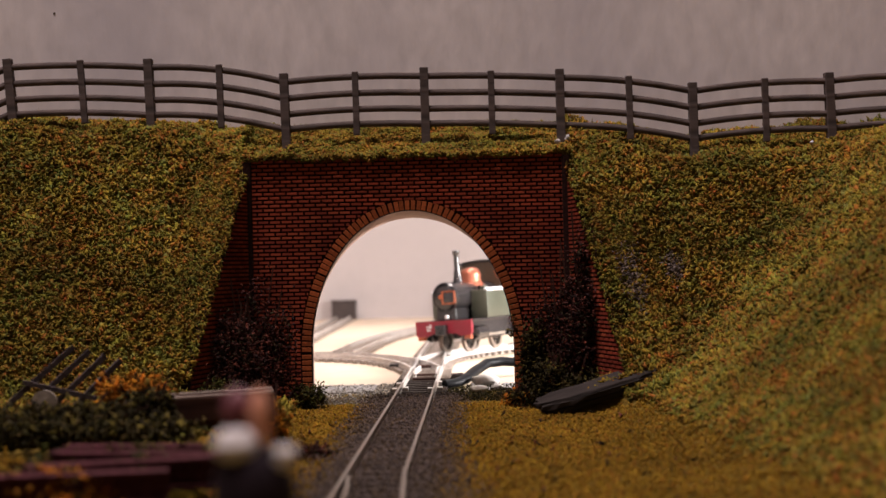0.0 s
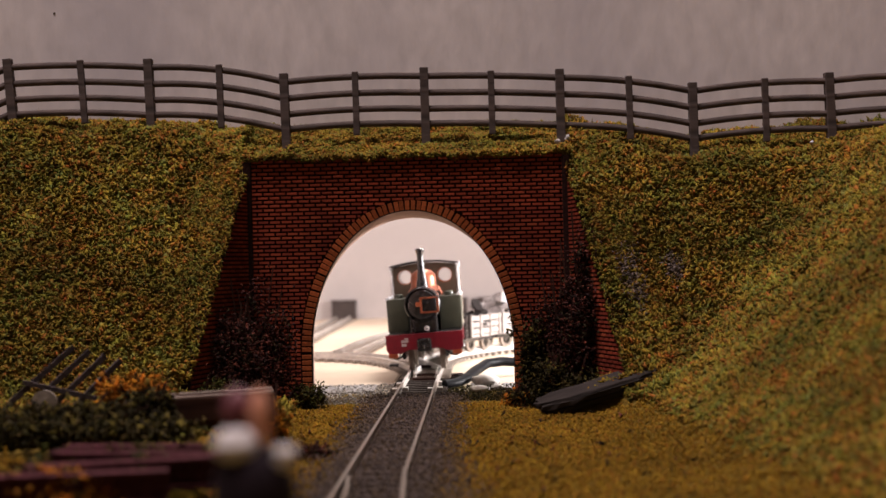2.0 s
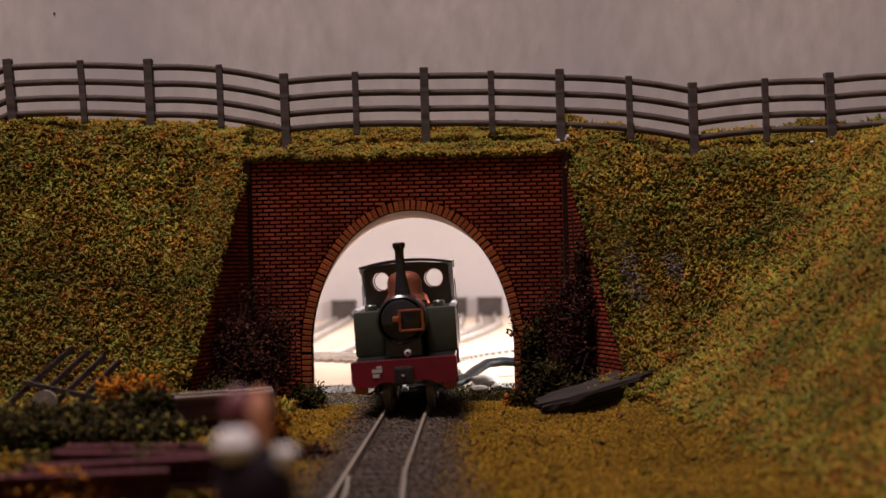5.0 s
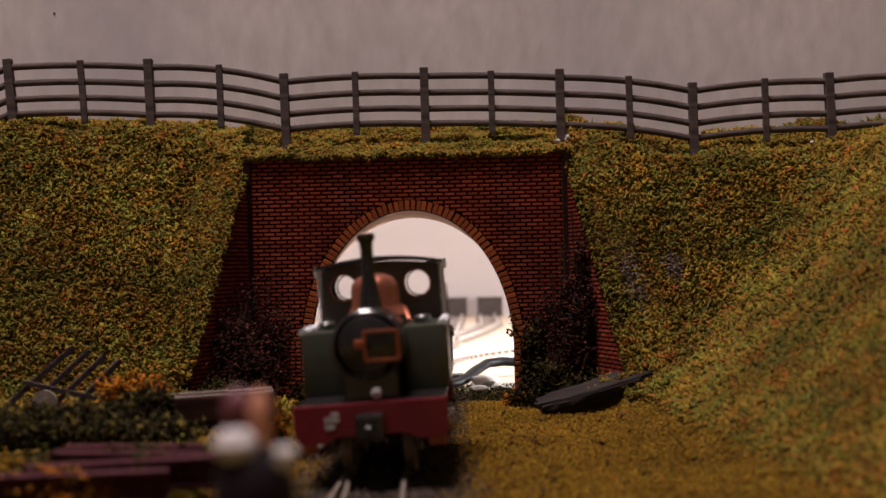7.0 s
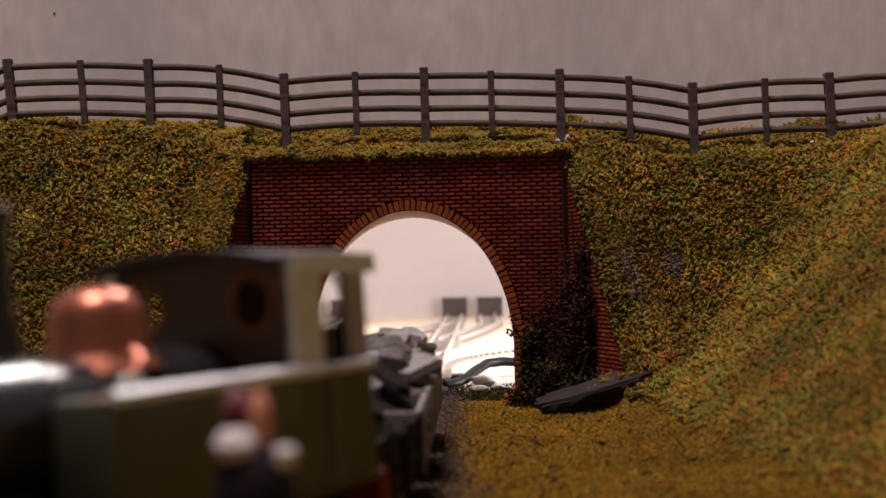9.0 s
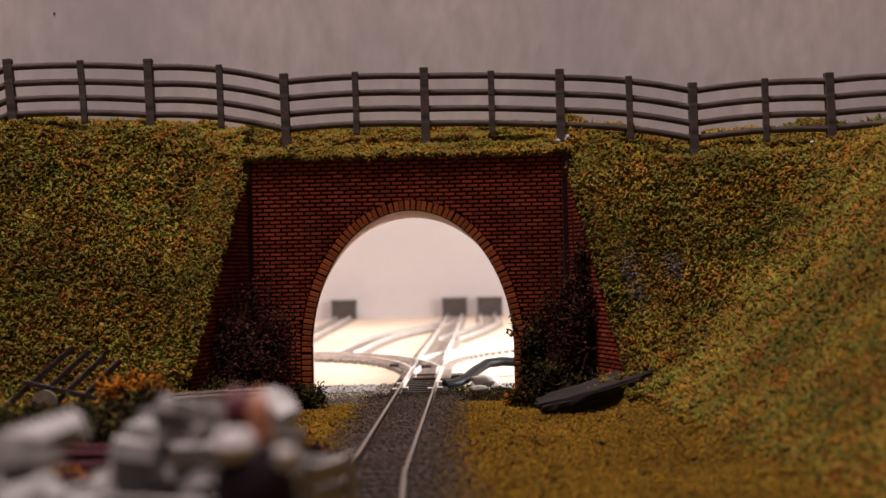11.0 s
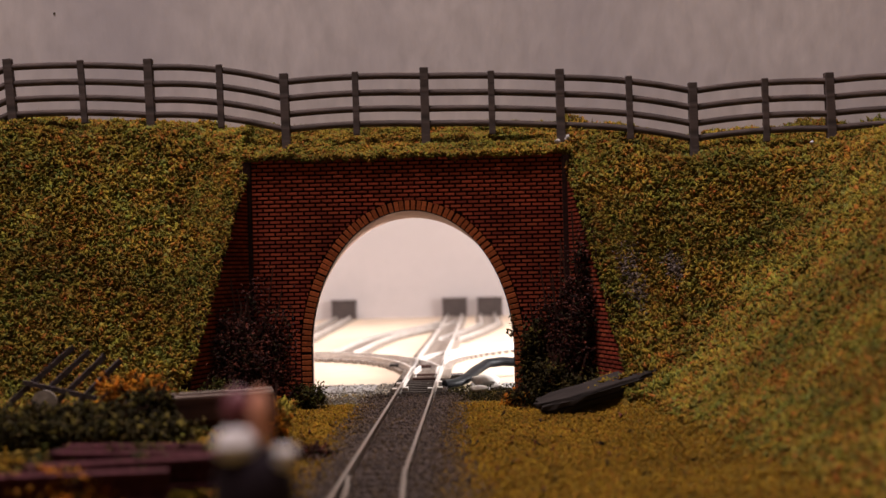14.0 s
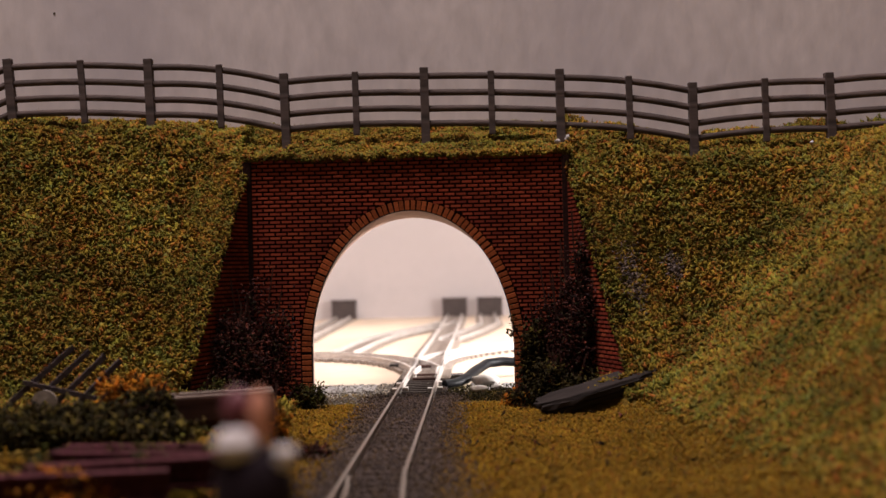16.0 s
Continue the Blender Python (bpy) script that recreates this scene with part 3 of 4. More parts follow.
# bare grey patches on the bank
for px, py, r, sd in ((45.8, 300, 3.2, 81), (47.0, 297, 2.6, 82), (57.0, 300, 2.4, 83)):
    rng = np.random.default_rng(sd)
    q = rng.normal(size=(260, 2)) * r * 0.5 + np.array([px, py])
    tagged(flakes("bare_earth", np.stack([q[:, 0], q[:, 1], land(q[:, 0], q[:, 1]) + rng.uniform(0.9, 2.2, 260)], 1), rng.uniform(0.7, 1.6, 260), M_grit, None, sd, 0.6),
           "grey bare patch showing through the turf", "earth", kind="stuff")
# turf over the deck, hanging over the top of the brick face
rng = np.random.default_rng(21)
n = 42000
x = rng.uniform(PX0 - 9, PX1 + 7, n)
y = rng.uniform(PORTAL_Y - 1.4, BOARD_Y - 0.5, n)
z = PTOP + 0.5 + np.clip(y - PORTAL_Y, 0, 40) * 0.36 + rng.uniform(-1, 1, n) * 0.7 + 0.9 * vnoise(x, y, 3)
keep = ((x > PX0 - 2) & (x < PX1 + 2)) | (y > PORTAL_Y + 3)
x, y, z, n = x[keep], y[keep], z[keep], int(keep.sum())
tagged(flakes("turf", np.stack([x, y, z], 1), rng.uniform(0.7, 1.7, n), M_turf, None, 22), "olive turf growing over the bridge deck", "turf", kind="stuff")

# ---- fence ----
fence = tagged(empty("fence"), "dark grey-brown wooden four-rail fence along the bank top", "fence")
MAIN = [(-150, 72), (-115.3, 91.0), (-77.7, 90.1), (-41.5, 85.3), (-4.0, 86.0), (32.3, 84.7), (67.7, 80.2), (104.2, 82.0), (141, 82)]
BETWEEN = [(-134, 82), (-95.8, 90.2), (-58.7, 88.1), (-22.4, 85.3), (13.9, 84.7), (50.7, 82.4), (87.0, 80.9), (122.5, 82)]
FY = 325.0
for i, (px, pz) in enumerate(MAIN):
    lean = [0, 4.5, 2.0, 1.2, 0.6, 0.0, 0.4, 1.4, 0][i]
    part("post", box(-1.15, 1.15, -1.1, 1.1, -27, 0, bevel=0.18), M_wood, fence).matrix_world = at(px, FY, pz, ry=-lean, rz=random.uniform(-4, 4))
for i, (px, pz) in enumerate(BETWEEN):
    lean = [0, 3.5, 1.2, 0.5, 0.3, 0.4, 0.5, 0.8, 0][i]
    part("slim_post", box(-0.85, 0.85, -0.6, 0.6, -17, 0, bevel=0.15), M_wood, fence).matrix_world = at(px, FY - 0.35, pz, ry=-lean)
for (xa, za), (xm, zm), (xb, zb) in zip(MAIN, BETWEEN, MAIN[1:]):
    for k, off in enumerate((2.25, 6.7, 11.0, 15.0)):
        rail_pts = []
        for j in range(13):
            t = j / 12
            q0, q1, q2 = za - off, zm - off + 1.0, zb - off
            zz = q0 * (1 - t) * (1 - 2 * t) + q1 * 4 * t * (1 - t) + q2 * t * (2 * t - 1)
            rail_pts.append((xa + (xb - xa) * t + 0.02 * (zz - 75), FY + 0.1 + 0.1 * math.sin(3 * t + k), zz))
        part("fence_rail", sweep(rail_pts, 1.25, 1.85, n=8), M_wood, fence, smooth=True)


for gx, gz, r in ((34.0, 66.0, 0.9), (31.0, 65.0, 0.8), (65.8, 58.6, 1.0), (103.0, 63.4, 0.9), (107.0, 63.0, 0.7), (98.5, 63.2, 0.6)):
    bm = bmesh.new()
    bmesh.ops.create_icosphere(bm, subdivisions=2, radius=r)
    for v in bm.verts:
        v.co *= 1 + 0.35 * noise.noise(v.co * 1.3 + Vector((gx, 0, 0)))
    part("glue_blob", bm, M_white, fence, "white blob of dried glue", True).matrix_world = at(gx, FY - 2.6, gz)

# ---- bushes ----
def bush(label, centre, radii, n, mat, seed, size=(0.8, 2.0)):
    rng = np.random.default_rng(seed)
    thing = tagged(empty("bush", at(*centre)), label, "bush")
    a, r = rng.uniform(0, 6.28, 26), np.sqrt(rng.random(26)) * 0.8
    lobes = np.stack([np.cos(a) * r, np.sin(a) * r, rng.uniform(0.05, 1.15, 26) * (1.1 - 0.6 * r)], 1)
    pick = rng.integers(0, 26, n)
    p = lobes[pick] + rng.normal(size=(n, 3)) * np.array([0.2, 0.2, 0.13])
    p = p * np.array(radii)
    p[:, 2] = np.abs(p[:, 2])
    flakes("foliage", p, rng.uniform(*size, n), mat, thing, seed + 1, 0.25)
    twigs = bmesh.new()
    for k in range(9):
        a = rng.uniform(0, 6.28)
        r = rng.uniform(0.3, 0.9)
        end = Vector((math.cos(a) * radii[0] * r, math.sin(a) * radii[1] * r, radii[2] * rng.uniform(0.7, 1.5)))
        sweep([(0, 0, -1), end * 0.5 + Vector((rng.uniform(-1, 1), 0, 0.6)), end], 0.3, 0.3, twigs)
    part("stem", twigs, M_wood_worn, thing)
    return thing


bush("dark purple-brown bush against the brick face", (-48, 305, -2.5), (9.5, 6, 27), 7000, M_bdark, 31, (0.5, 1.6))
bush("dark brown bush growing up the wing wall", (-53, 299, -2.5), (9, 6, 20), 5000, M_bdark, 61, (0.5, 1.6))
bush("dark green bush at the foot of the arch", (-35.5, 306, -2.5), (4.5, 4, 6.5), 1500, M_bgreen, 33, (0.6, 1.6))
bush("low dark green bush beside the wing wall", (-56, 290, -2.5), (8, 6, 8), 1900, M_bgreen, 35)
bush("low dark green growth before the wing wall", (30, 299, -2.5), (9, 4, 11), 3800, M_bdeep, 71, (0.6, 1.8))
bush("dark brown bush before the brick face", (30, 304, -2.5), (7.5, 4.5, 27), 8500, M_bdark, 73, (0.6, 1.9))
bush("dark red-brown bush before the brick face", (34.5, 303, -2.5), (7.5, 4.5, 33), 11000, M_bdark, 37, (0.6, 1.9))
bush("dark green bush beside the arch", (23.2, 306, -2.5), (4.5, 4, 19), 4200, M_bdeep, 39, (0.8, 2.0))
bush("small orange-brown bush at the arch foot", (17.5, 303, -2.6), (3.6, 3, 3.6), 330, M_borange, 41)
bush("low brown-green weed at the arch foot", (18.8, 302, -2.6), (4.2, 3, 4.4), 900, M_bdeep, 93, (0.7, 1.7))
bush("rusty orange bush on the shelf", (-60.5, 235, 6.4), (7.2, 5, 5.8), 2000, M_borange, 43, (0.9, 2.4))
bush("dark green bush hiding the trough end", (-55, 224, 4), (5, 4, 6.5), 1500, M_bdeep, 49, (0.9, 2.2))
bush("dark green bush below the harrow", (-66, 212, 3.5), (20, 9, 6), 5200, M_bdeep, 45, (0.9, 2.4))
bush("weeds and leaf litter among the girders", (-42, 168, 4.2), (15, 8, 4.6), 1500, M_bgreen, 63)
bush("ochre tuft in front of the girders", (-50, 152, 3.6), (9, 5, 4), 900, M_borange, 65)
bush("ochre bush beside the trough", (-34, 238, 0), (3.0, 4, 7), 900, M_borange, 47)

bush("low ochre tuft beside the girders", (-68, 186, 1.8), (9, 5, 2.6), 1400, M_low_turf, 85, (0.8, 1.8))
bush("small dark red weed beside the track", (-25, 226, -2.6), (4.2, 3, 2.6), 260, M_bdark, 87, (0.7, 1.7))
sprig = bush("leafy green sprig reaching into the arch", (22.5, 304.5, 6), (2.0, 1.5, 3), 120, M_bdeep, 89, (0.6, 1.4))
part("twig", sweep([(0, 0, 0), (-2.4, -0.3, 6), (-5.6, -0.6, 11.5)], 0.35, 0.35), M_wood_worn, sprig)
rng = np.random.default_rng(90)
flakes("leaf_spray", np.array([-5.4, -0.6, 11.6]) + rng.normal(size=(46, 3)) * np.array([0.9, 0.4, 1.7]), rng.uniform(0.8, 1.7, 46), M_bdeep, sprig, 91, 0.2)

# ---- slate slab ----
slab = tagged(empty("slate_slab", at(36.2, 286, 1.1, rx=15, ry=-15, rz=3)), "dark grey split slate slab leaning on the bank foot", "slate")
rng = np.random.default_rng(5)
zl = 0.0
for w, l, o, th, sy in ((7.0, 29, 0.6, 1.3, 0.4), (6.6, 31, 1.4, 0.5, 0.9), (7.4, 33, 0.9, 1.2, 0.0), (7.0, 32.5, 0.7, 0.6, 0.2)):
    bm = bmesh.new()
    lo, hi = [], []
    for q in range(30):
        a = 2 * math.pi * q / 30
        px = l / 2 * math.copysign(abs(math.cos(a)) ** 0.6, math.cos(a)) * rng.uniform(0.93, 1.03) + o
        py = w / 2 * math.copysign(abs(math.sin(a)) ** 0.7, math.sin(a)) * rng.uniform(0.85, 1.08)
        lo.append(bm.verts.new((px, py + sy, zl)))
        hi.append(bm.verts.new((px * 0.985 + rng.uniform(-0.4, 0.4), py * 0.96 + sy + rng.uniform(-0.25, 0.25), zl + th - 0.02 + rng.uniform(-0.15, 0.15))))
    for q in range(30):
        bm.faces.new((lo[q], lo[(q + 1) % 30], hi[(q + 1) % 30], hi[q]))
    bm.faces.new(lo)
    bm.faces.new(hi)
    zl += th
    part("slate_layer", bm, M_slate, slab)

# ---- things on the shelf ----
def trough():
    t = tagged(empty("wooden_trough", at(-46, 232, 3.9, rz=10, ry=-1.5)), "dark brown wooden trough with a worn pale rim", "trough")
    part("bottom", box(-13, 13, -3.5, 3.5, 0, 1), M_wood_worn, t)
    for s in (-1, 1):
        sd = part("side_board", box(-13, 13, s * 3.5 - 0.6, s * 3.5 + 0.6, 1, 5.5, bevel=0.2), M_wood_worn, t)
        part("rim", box(-13, 13, s * 3.5 - 0.5, s * 3.5 + 0.5, 5.52, 5.9, bevel=0.1), M_edge, sd, "pale worn rim")
        part("end_board", box(s * 12.4 - 0.6, s * 12.4 + 0.6, -2.9, 2.9, 1, 5.3, bevel=0.2), M_wood_worn, t)


trough()


def harrow():
    t = tagged(empty("harrow", at(-78.8, 242, 8.3)), "grey weathered farm harrow with four bars leaning on the bushes", "harrow")
    for i in range(4):
        a = Vector((-7.5 + 4.3 * i, -1.0, -0.4 - 0.3 * i))
        b = a + Vector((11.5 - 1.2 * i, 4.5, 10.6 - 0.7 * i))
        part("bar", sweep([a, b], 1.05, 1.05), M_harrow, t)
    for k, z in ((0.3, 0.9),):
        a = Vector((-7.5 + 11.5 * k - 1, -1.0 + 4.5 * k - z, -0.4 + 10.6 * k + 0.8))
        part("cross_bar", sweep([a, a + Vector((14.5, 0.2, -3.6))], 0.9, 0.9), M_harrow, t)
    part("disc", lathe([(0.5, -0.5), (2.5, -0.4), (2.5, 0.4), (0.5, 0.5)], "y", (-0.2, -2.4, -0.4)), M_pale_sleeper, t, "grey round wheel")


harrow()


def girder(x, y, z, rz, ry, length):
    g = tagged(empty("iron_girder", at(x, y, z, rz=rz, ry=ry)), "dark red rusty iron girder lying on the grass", "girder", group="rusty girders")
    part("web", box(-length / 2, length / 2, -0.35, 0.35, 0.6, 3.4), M_rust, g)
    for zz in (0, 3.4):
        part("flange", box(-length / 2, length / 2, -1.5, 1.5, zz, zz + 0.65, bevel=0.12), M_rust, g)


girder(-42, 166, 4.6, -1, 1.5, 24)
girder(-42, 160, 4.4, 7, -0.6, 26)
girder(-47, 151, 4.4, 10, 0.8, 24)
girder(-44, 172, 4.7, -4, 0.5, 20)

# ---- figurine ----
def figurine():
    bm = bmesh.new()
    lathe([(2.8, -2.7), (3.2, -2.4), (3.5, 4), (3.7, 9), (3.75, 13), (3.4, 15.5), (2.6, 17), (1.2, 17.9)], "z", (0.35, 0, 0), 24, bm)
    n0 = len(bm.faces)
    lathe([(1.0, 16.7), (1.8, 17.2), (1.95, 18.1), (1.5, 19.0), (0.8, 19.5)], "z", (-1.0, -1.2, 0), 20, bm)
    lathe([(0.5, -1.0), (1.0, -0.5), (1.0, 0.5), (0.5, 1.0)], "z", (3.3, -1.8, 17.0), 12, bm)
    n1 = len(bm.faces)
    lathe([(0.5, 17.8), (0.8, 18.3), (1.0, 19.2), (1.05, 20.0), (0.95, 20.9), (0.7, 21.7), (0.4, 22.4), (0.1, 22.8)], "z", (0.95, -0.2, 0), 20, bm)
    n2 = len(bm.faces)
    lathe([(0.4, 18.8), (0.9, 19.2), (1.25, 20.0), (1.3, 21.0), (1.05, 21.9), (0.6, 22.5), (0.1, 22.8)], "z", (-1.1, 0.3, 0), 16, bm)
    bm.faces.ensure_lookup_table()
    for i, f in enumerate(bm.faces):
        f.material_index = 0 if i < n0 else 1 if i < n1 else 2 if i < n2 else 3
    for v in bm.verts:
        x, y, z = v.co
        v.co = (x * 0.83, y * 0.83, 33 - (33 - z) * 0.83 if z > -2 else -2.7)
    ob = part("figurine", bm, [M_navy, M_collar, M_flesh, M_maroon], None, "", True)
    ob.matrix_world = at(-14.28, 88, 0)
    tagged(ob, "small painted figurine in dark clothes with a white collar", "figurine")


figurine()

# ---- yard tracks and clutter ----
def yard_track(label, pts, lit_from_y=310):
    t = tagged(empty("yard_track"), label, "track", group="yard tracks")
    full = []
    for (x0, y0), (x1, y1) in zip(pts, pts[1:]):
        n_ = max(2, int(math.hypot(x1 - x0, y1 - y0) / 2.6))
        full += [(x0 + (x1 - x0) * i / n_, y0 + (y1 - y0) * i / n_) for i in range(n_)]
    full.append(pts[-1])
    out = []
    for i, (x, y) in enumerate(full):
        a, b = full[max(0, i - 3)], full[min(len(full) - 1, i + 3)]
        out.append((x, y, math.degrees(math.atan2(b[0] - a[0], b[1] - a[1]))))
    rails_and_sleepers(t, out, lit_from_y=lit_from_y)


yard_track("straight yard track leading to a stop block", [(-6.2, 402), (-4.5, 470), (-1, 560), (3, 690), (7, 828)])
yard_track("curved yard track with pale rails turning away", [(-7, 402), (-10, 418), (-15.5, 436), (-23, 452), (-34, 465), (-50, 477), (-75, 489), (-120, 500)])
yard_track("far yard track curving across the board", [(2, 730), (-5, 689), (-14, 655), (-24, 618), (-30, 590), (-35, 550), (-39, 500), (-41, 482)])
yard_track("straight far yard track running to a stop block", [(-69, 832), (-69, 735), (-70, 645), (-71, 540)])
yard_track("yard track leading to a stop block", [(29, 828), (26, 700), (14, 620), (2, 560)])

for x, y in ((-69, 838), (7, 834), (31, 830)):
    b = tagged(empty("stop_block", at(x, y, -2.9)), "dark brown wooden stop block at the end of a yard track", "stop block", group="stop blocks")
    part("block", box(-8.4, 8.4, -3, 3, 0, 12.6, bevel=0.4), M_block, b)
    part("top_board", box(-8.8, 8.8, -3.4, 3.4, 12.6, 13.6, bevel=0.3), M_block, b)

pts = np.random.default_rng(9).uniform((-48, 318, -2.8), (30, 368, -2.1), (6000, 3))
pale = pts[pts[:, 0] < -1]
tagged(flakes("ballast", pale, np.random.default_rng(10).uniform(0.4, 1.1, len(pale)), M_pale_grit, None, 11, 0.9), "loose grey ballast where the yard begins", "ballast", kind="stuff")
# leafy scraps whose dark colour also stands in for shadow around cable and stones
dark = pts[(pts[:, 0] >= -1) & (pts[:, 1] < 356)]
tagged(flakes("ballast", dark, np.random.default_rng(12).uniform(0.5, 1.4, len(dark)), M_bdeep, None, 13, 0.7), "leafy grit beside the loose stones, coloured dark for shade", "ballast", kind="stuff")
motor = tagged(empty("point_lever", at(3.5, 378, -2.9)), "small black point lever box beside the turnout", "point lever")
part("case", box(-2, 2, -3, 3, 0, 2.2, bevel=0.3), M_black, motor)
part("rod", box(-9, 2, -0.3, 0.3, 0.6, 1.1), M_black, motor)
copy_thing(motor, at(-17.5, 424, -2.9, rz=180))
cable = part("cable", sweep([(-0.5, 351, -1.4), (3, 353, -1.2), (6, 361, -0.6), (9, 372, 0.6), (13, 384, 1.8), (18, 388, 2.0), (24, 390, 1.4), (36, 394, -1.2)], 3.4, 3.0, n=12), M_cable, None, "", True)
tagged(cable, "black bent cable lying on the yard board", "cable")
for x, y, r in ((11.5, 358, 3.2), (9.0, 340, 2.0), (14.5, 347, 1.5)):
    bm = bmesh.new()
    bmesh.ops.create_icosphere(bm, subdivisions=2, radius=r)
    for v in bm.verts:
        v.co = Vector((v.co.x * 1.3, v.co.y, v.co.z * 0.6)) * (1 + 0.2 * noise.noise(v.co * 0.5 + Vector((x, y, 0))))
    ob = part("stone", bm, M_stone, None, "", True)
    ob.matrix_world = at(x, y, -2.7 + r * 0.5)
    tagged(ob, "pale rounded stone lying beside the cable", "stone", "loose stones")


# grey painted strip where the yard begins, cracked across
edge = bmesh.new()
for k in range(9):
    x0 = -48 + k * 9.2
    if not -16 < x0 + 4.6 < 3:
        add_box(edge, x0 + 0.25, x0 + 8.95, 345 + (k % 3) * 0.8, 366 - (k % 2) * 2.5, -2.9, -2.45 + 0.1 * (k % 3), bevel=0.15)
tagged(part("pavement", edge, M_grey_slate), "cracked grey card strip along the edge of the yard", "paving", kind="structure")


# ---- train ----
def spectacle_sheet(hw, z0, z1, crown, y, th, holes, r):
    """An upright cab sheet with an arched top and round windows."""
    bm = bmesh.new()
    faces = []
    n_ = 20
    hx = sorted(holes)
    bounds = [-hw, 0, hw]
    for side in range(2):
        cx, cz = hx[side]
        x0, x1 = bounds[side], bounds[side + 1]
        ring_i, ring_o = [], []
        for i in range(n_ * 2):
            a = 2 * math.pi * i / (n_ * 2)
            dx, dz = math.cos(a), math.sin(a)
            ring_i.append((cx + r * dx, cz + r * dz))
            tx = ((x1 if dx > 0 else x0) - cx) / dx if abs(dx) > 1e-6 else 1e9
            t = tx
            if dz < -1e-6:
                t = min(t, (z0 - cz) / dz)
            if dz > 1e-6:
                t = min(t, (z1 - cz) / dz)
            xo, zo = cx + dx * t, cz + dz * t
            if zo > z1 - 0.01:
                zo = z1 + crown * (1 - (xo / hw) ** 2)
            ring_o.append((xo, zo))
        for yy in (y, y + th):
            vi = [bm.verts.new((a, yy, b)) for a, b in ring_i]
            vo = [bm.verts.new((a, yy, b)) for a, b in ring_o]
            faces.append((vi, vo))
            for i in range(n_ * 2):
                j = (i + 1) % (n_ * 2)
                bm.faces.new((vi[i], vi[j], vo[j], vo[i]))
            for cxx in (x0, x1):
                for czz in (z0, z1):
                    near_ = sorted(range(n_ * 2), key=lambda i: (vo[i].co.x - cxx) ** 2 + (vo[i].co.z - czz - (crown * (1 - (cxx / hw) ** 2) if czz == z1 else 0)) ** 2)[:2]
                    a, b = vo[near_[0]], vo[near_[1]]
                    if abs(a.co.x - b.co.x) > 0.01 and abs(a.co.z - b.co.z) > 0.01:
                        c = bm.verts.new((cxx, yy, czz + (crown * (1 - (cxx / hw) ** 2) if czz == z1 else 0)))
                        bm.faces.new((a, b, c))
        (fi, fo), (bi, bo) = faces[-2:]
        for i in range(n_ * 2):
            j = (i + 1) % (n_ * 2)
            bm.faces.new((fi[i], bi[i], bi[j], fi[j]))
    return bm


WHEELS = []


def wheel(parent, x, y, r, mat):
    w = empty("wheel")
    w.parent = parent
    w.matrix_basis = at(x, y, r)
    s = 1 if x > 0 else -1
    part("tyre", lathe([(r - 0.8, -0.7), (r, -0.7), (r, 0.5), (r + 0.5, 0.55), (r + 0.5, 0.9), (r - 0.8, 0.9)], "x", (0, 0, 0), 28, ring=True), M_rail, w)
    bm = bmesh.new()
    lathe([(0.3, -0.5), (1.1, -0.5), (1.1, 0.5), (0.3, 0.5)], "x", (0, 0, 0), 12, bm)
    for k in range(8):
        a = math.pi / 4 * k
        add_box(bm, -0.3, 0.3, -0.25, 0.25, 0.8, r - 0.6, m=Matrix.Rotation(a, 4, "X"))
    part("spokes", bm, mat, w)
    WHEELS.append((w, x, y, r))


